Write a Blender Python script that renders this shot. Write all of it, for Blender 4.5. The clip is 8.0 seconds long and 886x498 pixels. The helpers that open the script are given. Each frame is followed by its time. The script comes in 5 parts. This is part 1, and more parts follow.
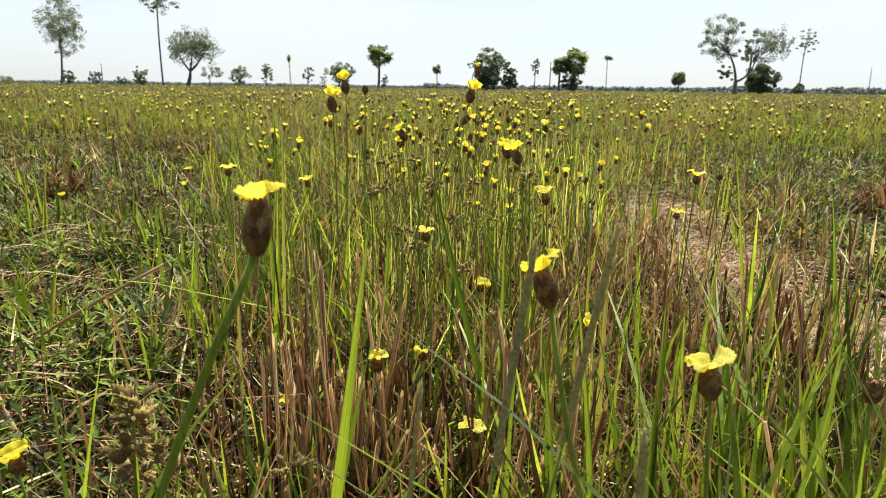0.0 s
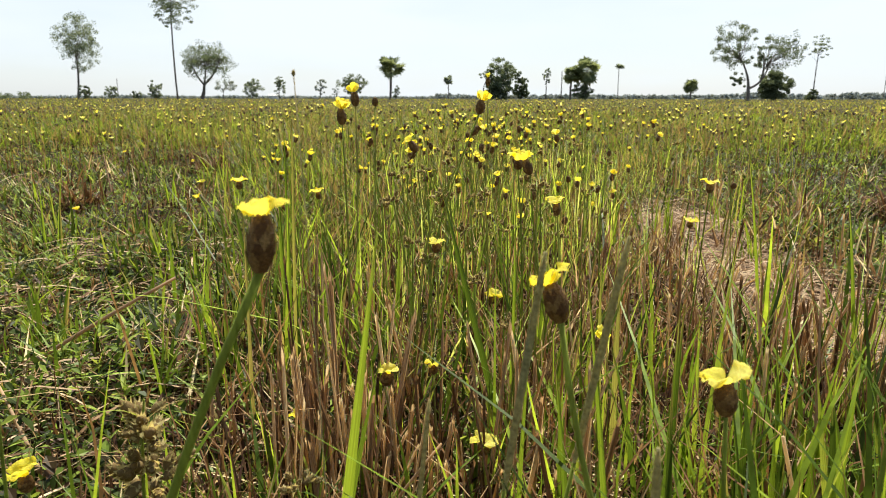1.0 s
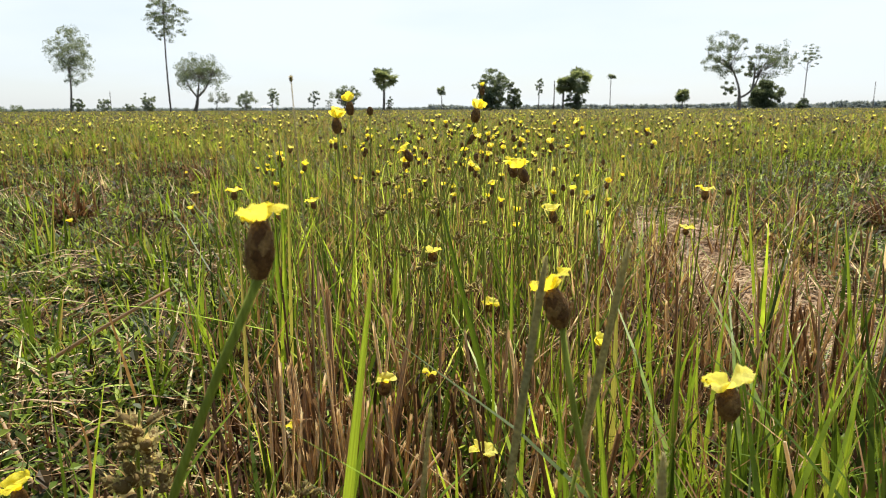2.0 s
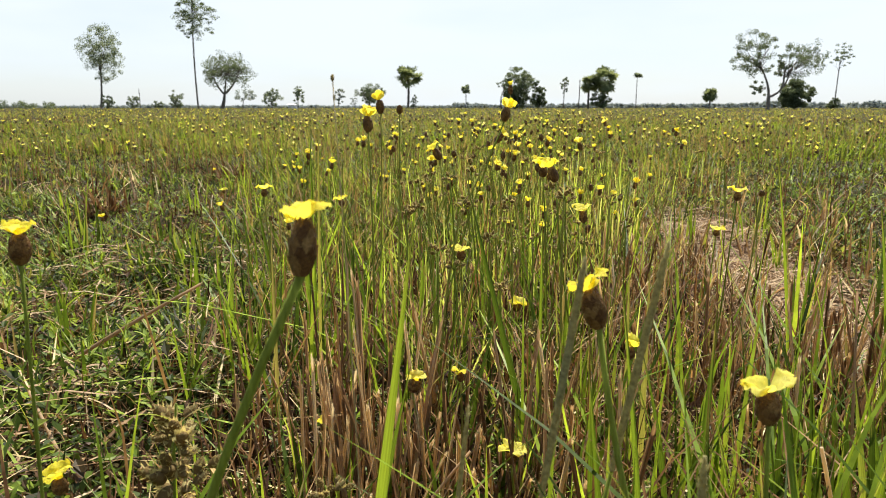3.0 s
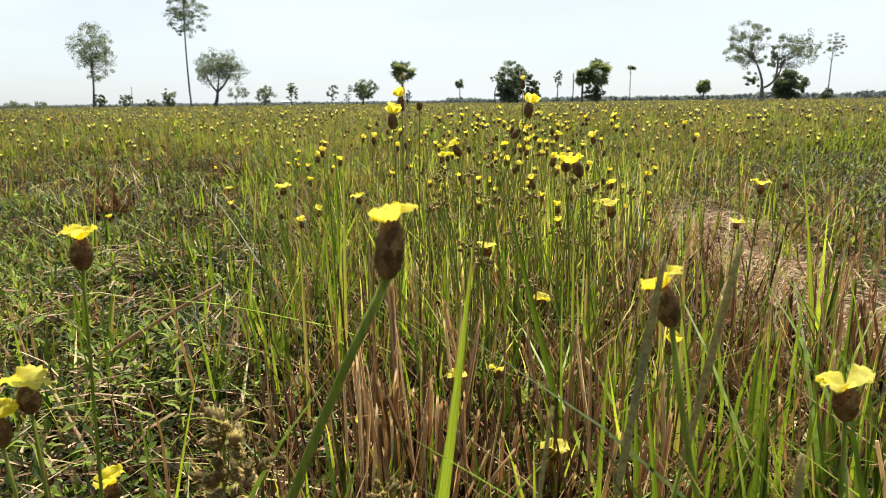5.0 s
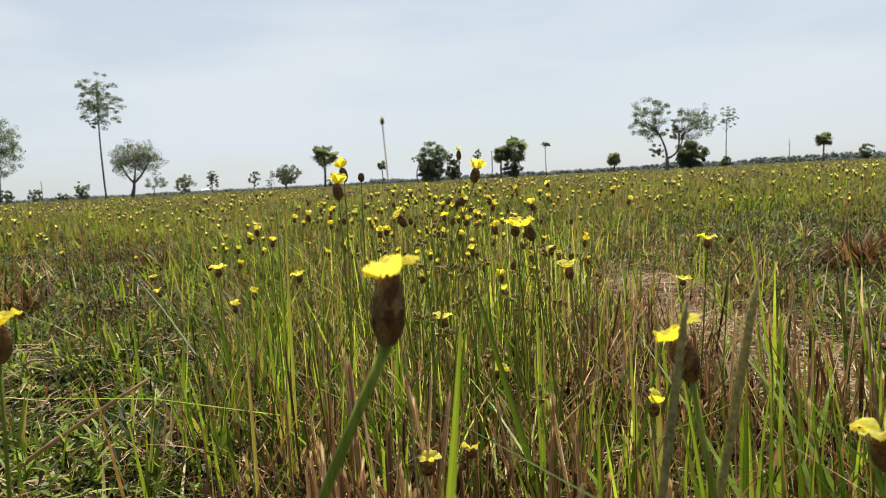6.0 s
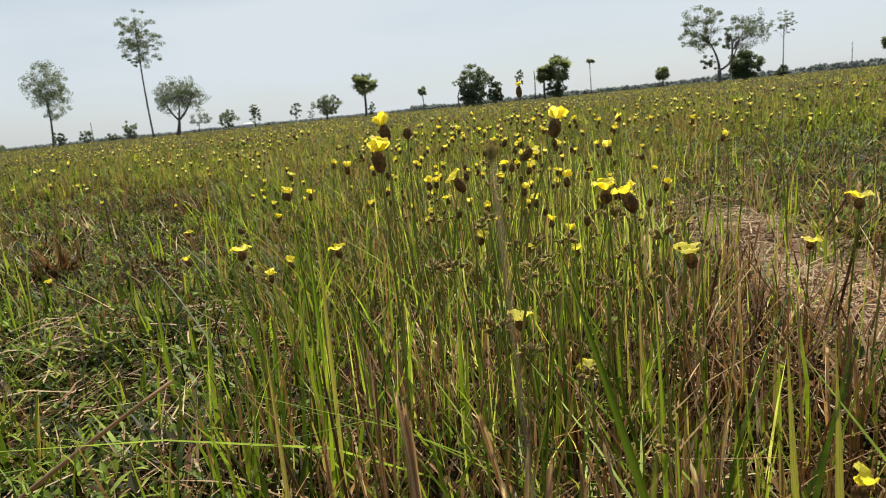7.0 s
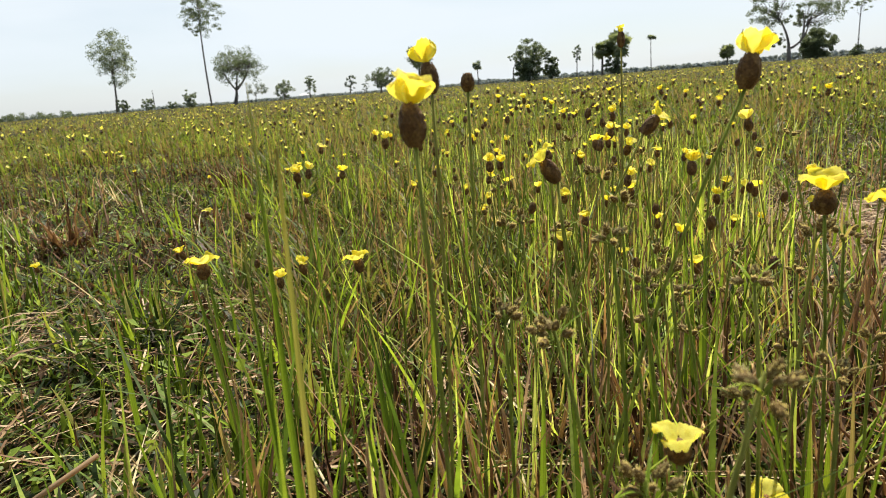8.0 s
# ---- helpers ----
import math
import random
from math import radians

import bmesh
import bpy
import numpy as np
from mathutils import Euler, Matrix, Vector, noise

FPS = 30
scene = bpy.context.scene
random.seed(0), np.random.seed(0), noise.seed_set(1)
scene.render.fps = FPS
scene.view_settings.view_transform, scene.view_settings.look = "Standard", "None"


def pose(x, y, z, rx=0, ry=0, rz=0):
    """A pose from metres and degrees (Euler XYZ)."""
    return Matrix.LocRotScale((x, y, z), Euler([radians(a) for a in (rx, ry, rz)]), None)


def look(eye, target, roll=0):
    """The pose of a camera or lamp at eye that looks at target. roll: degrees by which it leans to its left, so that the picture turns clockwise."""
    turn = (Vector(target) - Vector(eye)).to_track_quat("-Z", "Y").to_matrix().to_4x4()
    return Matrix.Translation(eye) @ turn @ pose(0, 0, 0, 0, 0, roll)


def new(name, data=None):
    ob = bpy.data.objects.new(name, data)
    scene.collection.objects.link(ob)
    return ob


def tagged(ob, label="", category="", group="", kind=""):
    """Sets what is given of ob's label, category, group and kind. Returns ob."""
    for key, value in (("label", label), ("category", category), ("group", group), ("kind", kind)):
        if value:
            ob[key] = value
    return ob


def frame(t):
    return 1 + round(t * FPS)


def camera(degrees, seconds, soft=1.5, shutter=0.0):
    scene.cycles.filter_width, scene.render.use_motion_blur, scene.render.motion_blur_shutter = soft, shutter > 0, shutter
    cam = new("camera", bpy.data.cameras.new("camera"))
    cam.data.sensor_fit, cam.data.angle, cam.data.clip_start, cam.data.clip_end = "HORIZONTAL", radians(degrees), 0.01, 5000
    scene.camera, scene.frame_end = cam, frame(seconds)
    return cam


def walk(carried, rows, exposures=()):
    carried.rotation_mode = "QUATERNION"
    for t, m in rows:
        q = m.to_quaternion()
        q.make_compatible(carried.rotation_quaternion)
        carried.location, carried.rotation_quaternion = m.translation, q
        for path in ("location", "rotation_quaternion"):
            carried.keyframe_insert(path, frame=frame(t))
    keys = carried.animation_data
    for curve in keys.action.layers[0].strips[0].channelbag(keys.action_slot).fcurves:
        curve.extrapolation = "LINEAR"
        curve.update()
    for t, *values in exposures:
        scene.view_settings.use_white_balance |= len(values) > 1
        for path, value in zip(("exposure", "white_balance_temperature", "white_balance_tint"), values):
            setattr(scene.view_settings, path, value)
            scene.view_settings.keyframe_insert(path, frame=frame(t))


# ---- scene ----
cam = camera(66.0, 8.0, soft=0.85)
cam.data.dof.use_dof, cam.data.dof.focus_distance, cam.data.dof.aperture_fstop = True, 0.68, 20.0
PATH = [
    (0, (-0.070, 0.047, 0.340), (-0.202, 1.987, -0.119), 0.8),
    (0.2, (-0.070, 0.050, 0.339), (-0.199, 1.989, -0.122), 0.6),
    (0.5, (-0.071, 0.054, 0.337), (-0.213, 2.003, -0.078), 1.2),
    (0.7, (-0.070, 0.053, 0.339), (-0.229, 1.999, -0.078), 0.6),
    (1, (-0.068, 0.052, 0.341), (-0.238, 1.995, -0.090), 0.1),
    (1.2, (-0.068, 0.052, 0.341), (-0.239, 1.995, -0.087), -0.3),
    (2.3, (-0.071, 0.054, 0.338), (-0.223, 2.006, -0.059), -0.2),
    (2.5, (-0.071, 0.054, 0.338), (-0.237, 2.002, -0.070), -0.1),
    (2.7, (-0.073, 0.053, 0.338), (-0.257, 2.001, -0.062), 0.1),
    (3, (-0.077, 0.052, 0.339), (-0.297, 1.996, -0.067), 0.0),
    (3.2, (-0.082, 0.050, 0.338), (-0.294, 1.992, -0.078), 0.2),
    (3.5, (-0.089, 0.046, 0.337), (-0.282, 1.985, -0.104), 1.5),
    (3.7, (-0.092, 0.046, 0.336), (-0.349, 1.982, -0.083), 1.7),
    (4, (-0.097, 0.047, 0.335), (-0.395, 1.979, -0.075), 1.5),
    (4.2, (-0.103, 0.042, 0.337), (-0.412, 1.987, -0.002), 2.0),
    (5.3, (-0.116, 0.065, 0.341), (-0.254, 2.009, -0.097), -2.2),
    (5.5, (-0.124, 0.079, 0.334), (-0.201, 2.043, -0.026), -2.8),
    (5.7, (-0.133, 0.073, 0.333), (-0.153, 2.051, 0.043), -3.2),
    (6, (-0.138, 0.082, 0.328), (-0.133, 2.071, 0.127), -3.0),
    (6.2, (-0.142, 0.106, 0.334), (-0.169, 2.093, 0.106), -2.4),
    (6.5, (-0.149, 0.141, 0.342), (-0.095, 2.132, 0.170), -2.5),
    (6.7, (-0.147, 0.190, 0.351), (-0.043, 2.160, 0.029), -4.9),
    (6.8, (-0.153, 0.208, 0.357), (-0.132, 2.165, -0.046), -5.9),
    (7, (-0.159, 0.250, 0.358), (-0.300, 2.201, -0.046), -5.6),
    (7.2, (-0.159, 0.304, 0.357), (-0.300, 2.252, -0.064), -5.3),
    (7.3, (-0.160, 0.324, 0.357), (-0.265, 2.247, -0.057), -5.2),
    (7.5, (-0.170, 0.369, 0.358), (-0.297, 2.324, -0.035), -5.1),
    (7.6, (-0.178, 0.406, 0.354), (-0.299, 2.334, -0.035), -5.2),
    (7.7, (-0.186, 0.445, 0.346), (-0.358, 2.395, -0.055), -5.4),
    (7.8, (-0.191, 0.475, 0.340), (-0.457, 2.384, -0.069), -5.1),
    (7.9, (-0.192, 0.499, 0.337), (-0.495, 2.397, -0.095), -4.8),
    (8, (-0.193, 0.518, 0.335), (-0.480, 2.441, -0.126), -4.5),
]
EXPOSURES = [(0, 0.78), (5.5, 0.76), (6.0, 0.44), (6.5, 0.22), (6.8, 0.20), (7.0, 0.38), (7.5, 0.62), (8, 0.68)]
walk(cam, [(t, look(eye, target, roll)) for t, eye, target, roll in PATH], EXPOSURES)

# ---- daylight: a high hazy sun ahead ----
SUN_UP, SUN_TURN = radians(60), radians(12)
world = bpy.data.worlds.new("sky")
scene.world = world
world.use_nodes = True
wt = world.node_tree
wt.nodes.clear()


def link(tree, a, b):
    tree.links.new(a, b)


def wnode(kind):
    return wt.nodes.new(kind)


sky = wnode("ShaderNodeTexSky")
sky.sky_type, sky.sun_disc = "NISHITA", False
sky.sun_elevation, sky.sun_rotation = SUN_UP, SUN_TURN
sky.air_density, sky.dust_density, sky.ozone_density = 1.0, 0.8, 1.0
coord, stretch = wnode("ShaderNodeTexCoord"), wnode("ShaderNodeMapping")
stretch.inputs["Scale"].default_value = (1.2, 1.2, 5.0)
haze = wnode("ShaderNodeTexNoise")
haze.inputs["Scale"].default_value, haze.inputs["Detail"].default_value = 1.6, 4.0
spread = wnode("ShaderNodeMapRange")
spread.inputs["From Min"].default_value, spread.inputs["From Max"].default_value = 0.40, 0.62
spread.inputs["To Min"].default_value, spread.inputs["To Max"].default_value = 0.66, 0.99
cloud = wnode("ShaderNodeMix")
cloud.data_type = "RGBA"
cloud.inputs["B"].default_value = (7.5, 8.2, 8.75, 1)
ground_light, world_out = wnode("ShaderNodeBackground"), wnode("ShaderNodeOutputWorld")
ground_light.inputs["Strength"].default_value = 0.072
link(wt, coord.outputs["Generated"], stretch.inputs["Vector"])
link(wt, stretch.outputs["Vector"], haze.inputs["Vector"])
rise, thinner, veil = wnode("ShaderNodeSeparateXYZ"), wnode("ShaderNodeMapRange"), wnode("ShaderNodeMath")
thinner.inputs["From Min"].default_value, thinner.inputs["From Max"].default_value = 0.28, 0.75
thinner.inputs["To Min"].default_value, thinner.inputs["To Max"].default_value = 1.04, 0.05
veil.operation = "MULTIPLY"
link(wt, coord.outputs["Generated"], rise.inputs["Vector"])
link(wt, rise.outputs["Z"], thinner.inputs["Value"])
link(wt, haze.outputs["Fac"], spread.inputs["Value"])
link(wt, spread.outputs["Result"], veil.inputs[0])
link(wt, thinner.outputs["Result"], veil.inputs[1])
# the haze is whitest on the sun's side of the sky
facing, glare, lit = wnode("ShaderNodeVectorMath"), wnode("ShaderNodeMapRange"), wnode("ShaderNodeMath")
facing.operation = "DOT_PRODUCT"
facing.inputs[1].default_value = (math.sin(SUN_TURN) * math.cos(SUN_UP), math.cos(SUN_TURN) * math.cos(SUN_UP), math.sin(SUN_UP))
glare.inputs["From Min"].default_value, glare.inputs["From Max"].default_value = -0.4, 0.42
glare.inputs["To Min"].default_value, glare.inputs["To Max"].default_value = 0.25, 1.0
lit.operation = "MULTIPLY"
link(wt, coord.outputs["Generated"], facing.inputs[0])
link(wt, facing.outputs["Value"], glare.inputs["Value"])
link(wt, veil.outputs["Value"], lit.inputs[0])
link(wt, glare.outputs["Result"], lit.inputs[1])
link(wt, lit.outputs["Value"], cloud.inputs["Factor"])
link(wt, sky.outputs["Color"], cloud.inputs["A"])
link(wt, cloud.outputs["Result"], ground_light.inputs["Color"])
link(wt, ground_light.outputs["Background"], world_out.inputs["Surface"])

sun_from = Vector((math.sin(SUN_TURN) * math.cos(SUN_UP), math.cos(SUN_TURN) * math.cos(SUN_UP), math.sin(SUN_UP)))
sun_lamp = bpy.data.lights.new("sun", "SUN")
sun_lamp.energy, sun_lamp.angle, sun_lamp.color = 5.0, radians(0.6), (1.0, 0.94, 0.82)
sun = new("sun", sun_lamp)
sun.matrix_world = look(sun_from * 50, (0, 0, 0))


# ---- materials ----
def plant_matter(name, colours, shine=0.45, thin=0.4, each="island", patch=0.0, patch_scale=0.55, grain=60.0, bump=0.2, long_grain=False, tip=None, depth=(0.55, 1.4)):
    """A plant surface: its colour runs through colours from piece to piece; thin is the share of light that goes through."""
    mat = bpy.data.materials.new(name)
    mat.use_nodes = True
    t = mat.node_tree
    t.nodes.clear()
    out = t.nodes.new("ShaderNodeOutputMaterial")
    if each == "island":
        pick = t.nodes.new("ShaderNodeNewGeometry").outputs["Random Per Island"]
    else:
        pick = t.nodes.new("ShaderNodeObjectInfo").outputs["Random"]
    place = t.nodes.new("ShaderNodeTexCoord").outputs["Object"]
    if patch:
        wide = t.nodes.new("ShaderNodeTexNoise")
        wide.inputs["Scale"].default_value, wide.inputs["Detail"].default_value = patch_scale, 5.0
        t.links.new(place, wide.inputs["Vector"])
        blend = t.nodes.new("ShaderNodeMath")
        blend.operation = "MULTIPLY_ADD"
        centre = t.nodes.new("ShaderNodeMath")
        centre.operation = "MULTIPLY_ADD"
        t.links.new(wide.outputs["Fac"], centre.inputs[0])
        centre.inputs[1].default_value, centre.inputs[2].default_value = patch * 2.2, -patch * 1.1
        t.links.new(pick, blend.inputs[0])
        blend.inputs[1].default_value = 1.0 - 0.5 * patch
        t.links.new(centre.outputs[0], blend.inputs[2])
        pick = blend.outputs[0]
    ramp = t.nodes.new("ShaderNodeValToRGB")
    steps = ramp.color_ramp.elements
    while len(steps) < len(colours):
        steps.new(0.5)
    for i, c in enumerate(colours):
        steps[i].position, steps[i].color = i / max(1, len(colours) - 1), (*c, 1)
    t.links.new(pick, ramp.inputs["Fac"])
    fine = t.nodes.new("ShaderNodeTexNoise")
    fine.inputs["Scale"].default_value, fine.inputs["Detail"].default_value = grain, 4.0
    if long_grain:
        pull = t.nodes.new("ShaderNodeMapping")
        pull.inputs["Scale"].default_value = (6.0, 6.0, 0.35) if long_grain is True else long_grain
        t.links.new(place, pull.inputs["Vector"])
        t.links.new(pull.outputs["Vector"], fine.inputs["Vector"])
    else:
        t.links.new(place, fine.inputs["Vector"])
    shade = t.nodes.new("ShaderNodeMapRange")
    shade.inputs["From Min"].default_value, shade.inputs["From Max"].default_value = 0.25, 0.75
    shade.inputs["To Min"].default_value, shade.inputs["To Max"].default_value = depth
    t.links.new(fine.outputs["Fac"], shade.inputs["Value"])
    tint = t.nodes.new("ShaderNodeMix")
    tint.data_type, tint.blend_type = "RGBA", "MULTIPLY"
    tint.inputs["Factor"].default_value = 1.0
    colour = ramp.outputs["Color"]
    if tip:
        # the tip of a blade withers first
        height = t.nodes.new("ShaderNodeSeparateXYZ")
        t.links.new(place, height.inputs["Vector"])
        uneven = t.nodes.new("ShaderNodeMath")
        uneven.operation = "MULTIPLY_ADD"
        t.links.new(fine.outputs["Fac"], uneven.inputs[0])
        uneven.inputs[1].default_value = 0.5
        t.links.new(height.outputs["Z"], uneven.inputs[2])
        wither = t.nodes.new("ShaderNodeMapRange")
        wither.inputs["From Min"].default_value, wither.inputs["From Max"].default_value = 1.08, 1.4
        t.links.new(uneven.outputs[0], wither.inputs["Value"])
        ends = t.nodes.new("ShaderNodeMix")
        ends.data_type = "RGBA"
        ends.inputs["B"].default_value = (*tip, 1)
        t.links.new(wither.outputs["Result"], ends.inputs["Factor"])
        t.links.new(colour, ends.inputs["A"])
        colour = ends.outputs["Result"]
    t.links.new(colour, tint.inputs["A"])
    t.links.new(shade.outputs["Result"], tint.inputs["B"])
    skin = t.nodes.new("ShaderNodeBsdfPrincipled")
    skin.inputs["Roughness"].default_value = shine
    skin.inputs["Specular IOR Level"].default_value = 0.18 if shine < 0.6 else 0.10
    t.links.new(tint.outputs["Result"], skin.inputs["Base Color"])
    if bump:
        relief = t.nodes.new("ShaderNodeBump")
        relief.inputs["Strength"].default_value, relief.inputs["Distance"].default_value = bump, 0.002
        t.links.new(fine.outputs["Fac"], relief.inputs["Height"])
        t.links.new(relief.outputs["Normal"], skin.inputs["Normal"])
    last = skin.outputs["BSDF"]
    if thin:
        glow = t.nodes.new("ShaderNodeBsdfTranslucent")
        warm = t.nodes.new("ShaderNodeMix")
        warm.data_type, warm.blend_type = "RGBA", "MULTIPLY"
        warm.inputs["Factor"].default_value = 1.0
        warm.inputs["B"].default_value = (1.25, 1.12, 0.78, 1)
        t.links.new(tint.outputs["Result"], warm.inputs["A"])
        t.links.new(warm.outputs["Result"], glow.inputs["Color"])
        both = t.nodes.new("ShaderNodeMixShader")
        both.inputs["Fac"].default_value = thin
        t.links.new(last, both.inputs[1])
        t.links.new(glow.outputs["BSDF"], both.inputs[2])
        last = both.outputs["Shader"]
    t.links.new(last, out.inputs["Surface"])
    return mat


GREENS = [(0.03, 0.05, 0.008), (0.10, 0.165, 0.016), (0.20, 0.305, 0.026), (0.36, 0.49, 0.045), (0.40, 0.29, 0.12)]
FIELD = [(0.27, 0.20, 0.085), (0.19, 0.175, 0.05), (0.08, 0.12, 0.018), (0.17, 0.25, 0.028), (0.32, 0.43, 0.045), (0.52, 0.61, 0.10)]
DRY = [(0.09, 0.045, 0.02), (0.22, 0.115, 0.05), (0.34, 0.205, 0.09), (0.50, 0.36, 0.18)]
m_blade = plant_matter("green_blade", GREENS, 0.42, 0.48, "object", grain=1.0, long_grain=(9.0, 3.0, 2.2), tip=(0.46, 0.36, 0.11))
m_grass = plant_matter("grass_green", GREENS, 0.42, 0.52, patch=0.25)
m_field = plant_matter("field_grass", FIELD, 0.5, 0.6, patch=0.6, patch_scale=1.1)
m_rush = plant_matter("rush_stem", [(0.05, 0.06, 0.016), (0.34, 0.20, 0.085), (0.36, 0.48, 0.07), (0.46, 0.59, 0.09), (0.58, 0.65, 0.18), (0.55, 0.39, 0.20)], 0.5, 0.56, patch=0.2)
# lighter than the nearer grass: sunlit tops and far haze put into the colour
m_distant_lit = plant_matter("distant_grass", [(0.24, 0.19, 0.075), (0.30, 0.275, 0.09), (0.18, 0.205, 0.042), (0.24, 0.29, 0.05), (0.33, 0.39, 0.065), (0.46, 0.51, 0.11)], 0.5, 0.6, patch=0.7, patch_scale=0.55)
m_dry = plant_matter("dry_grass", DRY, 0.6, 0.25, patch=0.2)
STRAW = [(0.14, 0.082, 0.044), (0.34, 0.215, 0.125), (0.54, 0.39, 0.235), (0.82, 0.70, 0.50)]
m_stub = plant_matter("stubble_straw", STRAW, 0.6, 0.48, "object", grain=1.0, bump=0.4, long_grain=(3.2, 3.2, 4.5), depth=(0.35, 1.6))
m_dead = plant_matter("dead_leaf", [(0.05, 0.026, 0.013), (0.17, 0.09, 0.042), (0.36, 0.21, 0.105)], 0.6, 0.3, "object", grain=1.0, bump=0.4, long_grain=(8.0, 3.0, 3.0), depth=(0.4, 1.55))
m_litter = plant_matter("straw_litter", [(0.13, 0.07, 0.036), (0.27, 0.17, 0.085), (0.56, 0.42, 0.26), (0.21, 0.115, 0.06)], 0.6, 0.1)
m_straw = plant_matter("fallen_straw", [(0.10, 0.055, 0.025), (0.28, 0.19, 0.08), (0.50, 0.40, 0.20), (0.66, 0.56, 0.32)], 0.6, 0.12)
# dead brown growth, coloured near-black to stand in for shade in the gaps
m_thatch_shade = plant_matter("dead_thatch_shade", [(0.022, 0.011, 0.006), (0.06, 0.028, 0.014), (0.15, 0.075, 0.038)], 0.7, 0.15)
m_herb = plant_matter("herb_leaf", [(0.10, 0.16, 0.025), (0.24, 0.34, 0.05), (0.44, 0.53, 0.12)], 0.5, 0.45, "object", grain=120)
m_cover = plant_matter("cover_leaf", [(0.10, 0.055, 0.028), (0.02, 0.034, 0.007), (0.055, 0.085, 0.014), (0.13, 0.20, 0.028), (0.34, 0.45, 0.075), (0.26, 0.15, 0.07)], 0.48, 0.4, patch=0.35, patch_scale=5.0)
m_stem = plant_matter("flower_stem", [(0.20, 0.25, 0.04), (0.26, 0.31, 0.06), (0.30, 0.29, 0.08)], 0.6, 0.35, "object", grain=80, long_grain=True)
m_head = plant_matter("flower_bract", [(0.095, 0.043, 0.014), (0.16, 0.08, 0.025), (0.25, 0.145, 0.05)], 0.5, 0.0, "island", grain=900, bump=0.6)
m_petal = plant_matter("yellow_petal", [(0.89, 0.79, 0.05), (0.92, 0.86, 0.10), (0.94, 0.90, 0.22)], 0.5, 0.6, "object", grain=350, bump=0.3)
m_petal_far = plant_matter("yellow_petal_far", [(0.76, 0.68, 0.06), (0.85, 0.80, 0.15), (0.91, 0.89, 0.36)], 0.5, 0.5)
m_head_far = plant_matter("flower_bract_far", [(0.07, 0.04, 0.018), (0.14, 0.085, 0.04)], 0.5, 0.0)
m_bristle = plant_matter("sedge_bristle", [(0.28, 0.21, 0.08), (0.50, 0.43, 0.19), (0.66, 0.60, 0.33)], 0.6, 0.5)
m_sedge = plant_matter("sedge_spikelet", [(0.13, 0.105, 0.04), (0.24, 0.175, 0.07), (0.29, 0.175, 0.08)], 0.65, 0.35, "island", grain=600, bump=0.4)
m_spike = plant_matter("seed_spike", [(0.30, 0.28, 0.13), (0.38, 0.35, 0.17)], 0.8, 0.4, "object", grain=500, bump=0.4)
m_bark = plant_matter("bark", [(0.13, 0.115, 0.10), (0.20, 0.18, 0.155)], 0.8, 0.0, "object", grain=3, bump=0.6)
# tree foliage down to far_leaf_haze is lightened and greyed: aerial haze painted in
m_leaf = plant_matter("tree_leaf", [(0.115, 0.155, 0.10), (0.15, 0.195, 0.125), (0.19, 0.24, 0.15)], 0.6, 0.5, bump=0.0)
m_frond = plant_matter("palm_frond", [(0.16, 0.20, 0.11), (0.21, 0.265, 0.14), (0.28, 0.33, 0.175)], 0.5, 0.5, "object", bump=0.0)
m_leaf_haze = plant_matter("tree_leaf_haze", [(0.17, 0.22, 0.165), (0.22, 0.275, 0.205), (0.27, 0.325, 0.245)], 0.6, 0.5, bump=0.0)
m_leaf_far_haze = plant_matter("far_leaf_haze", [(0.25, 0.30, 0.29), (0.30, 0.35, 0.33), (0.34, 0.38, 0.36)], 0.6, 0.4)

# real woods are darker; distance haze is put into this blue-grey leaf colour
m_woods_haze = plant_matter("hazy_woods", [(0.24, 0.29, 0.31), (0.29, 0.34, 0.36), (0.33, 0.38, 0.40)], 0.8, 0.3)


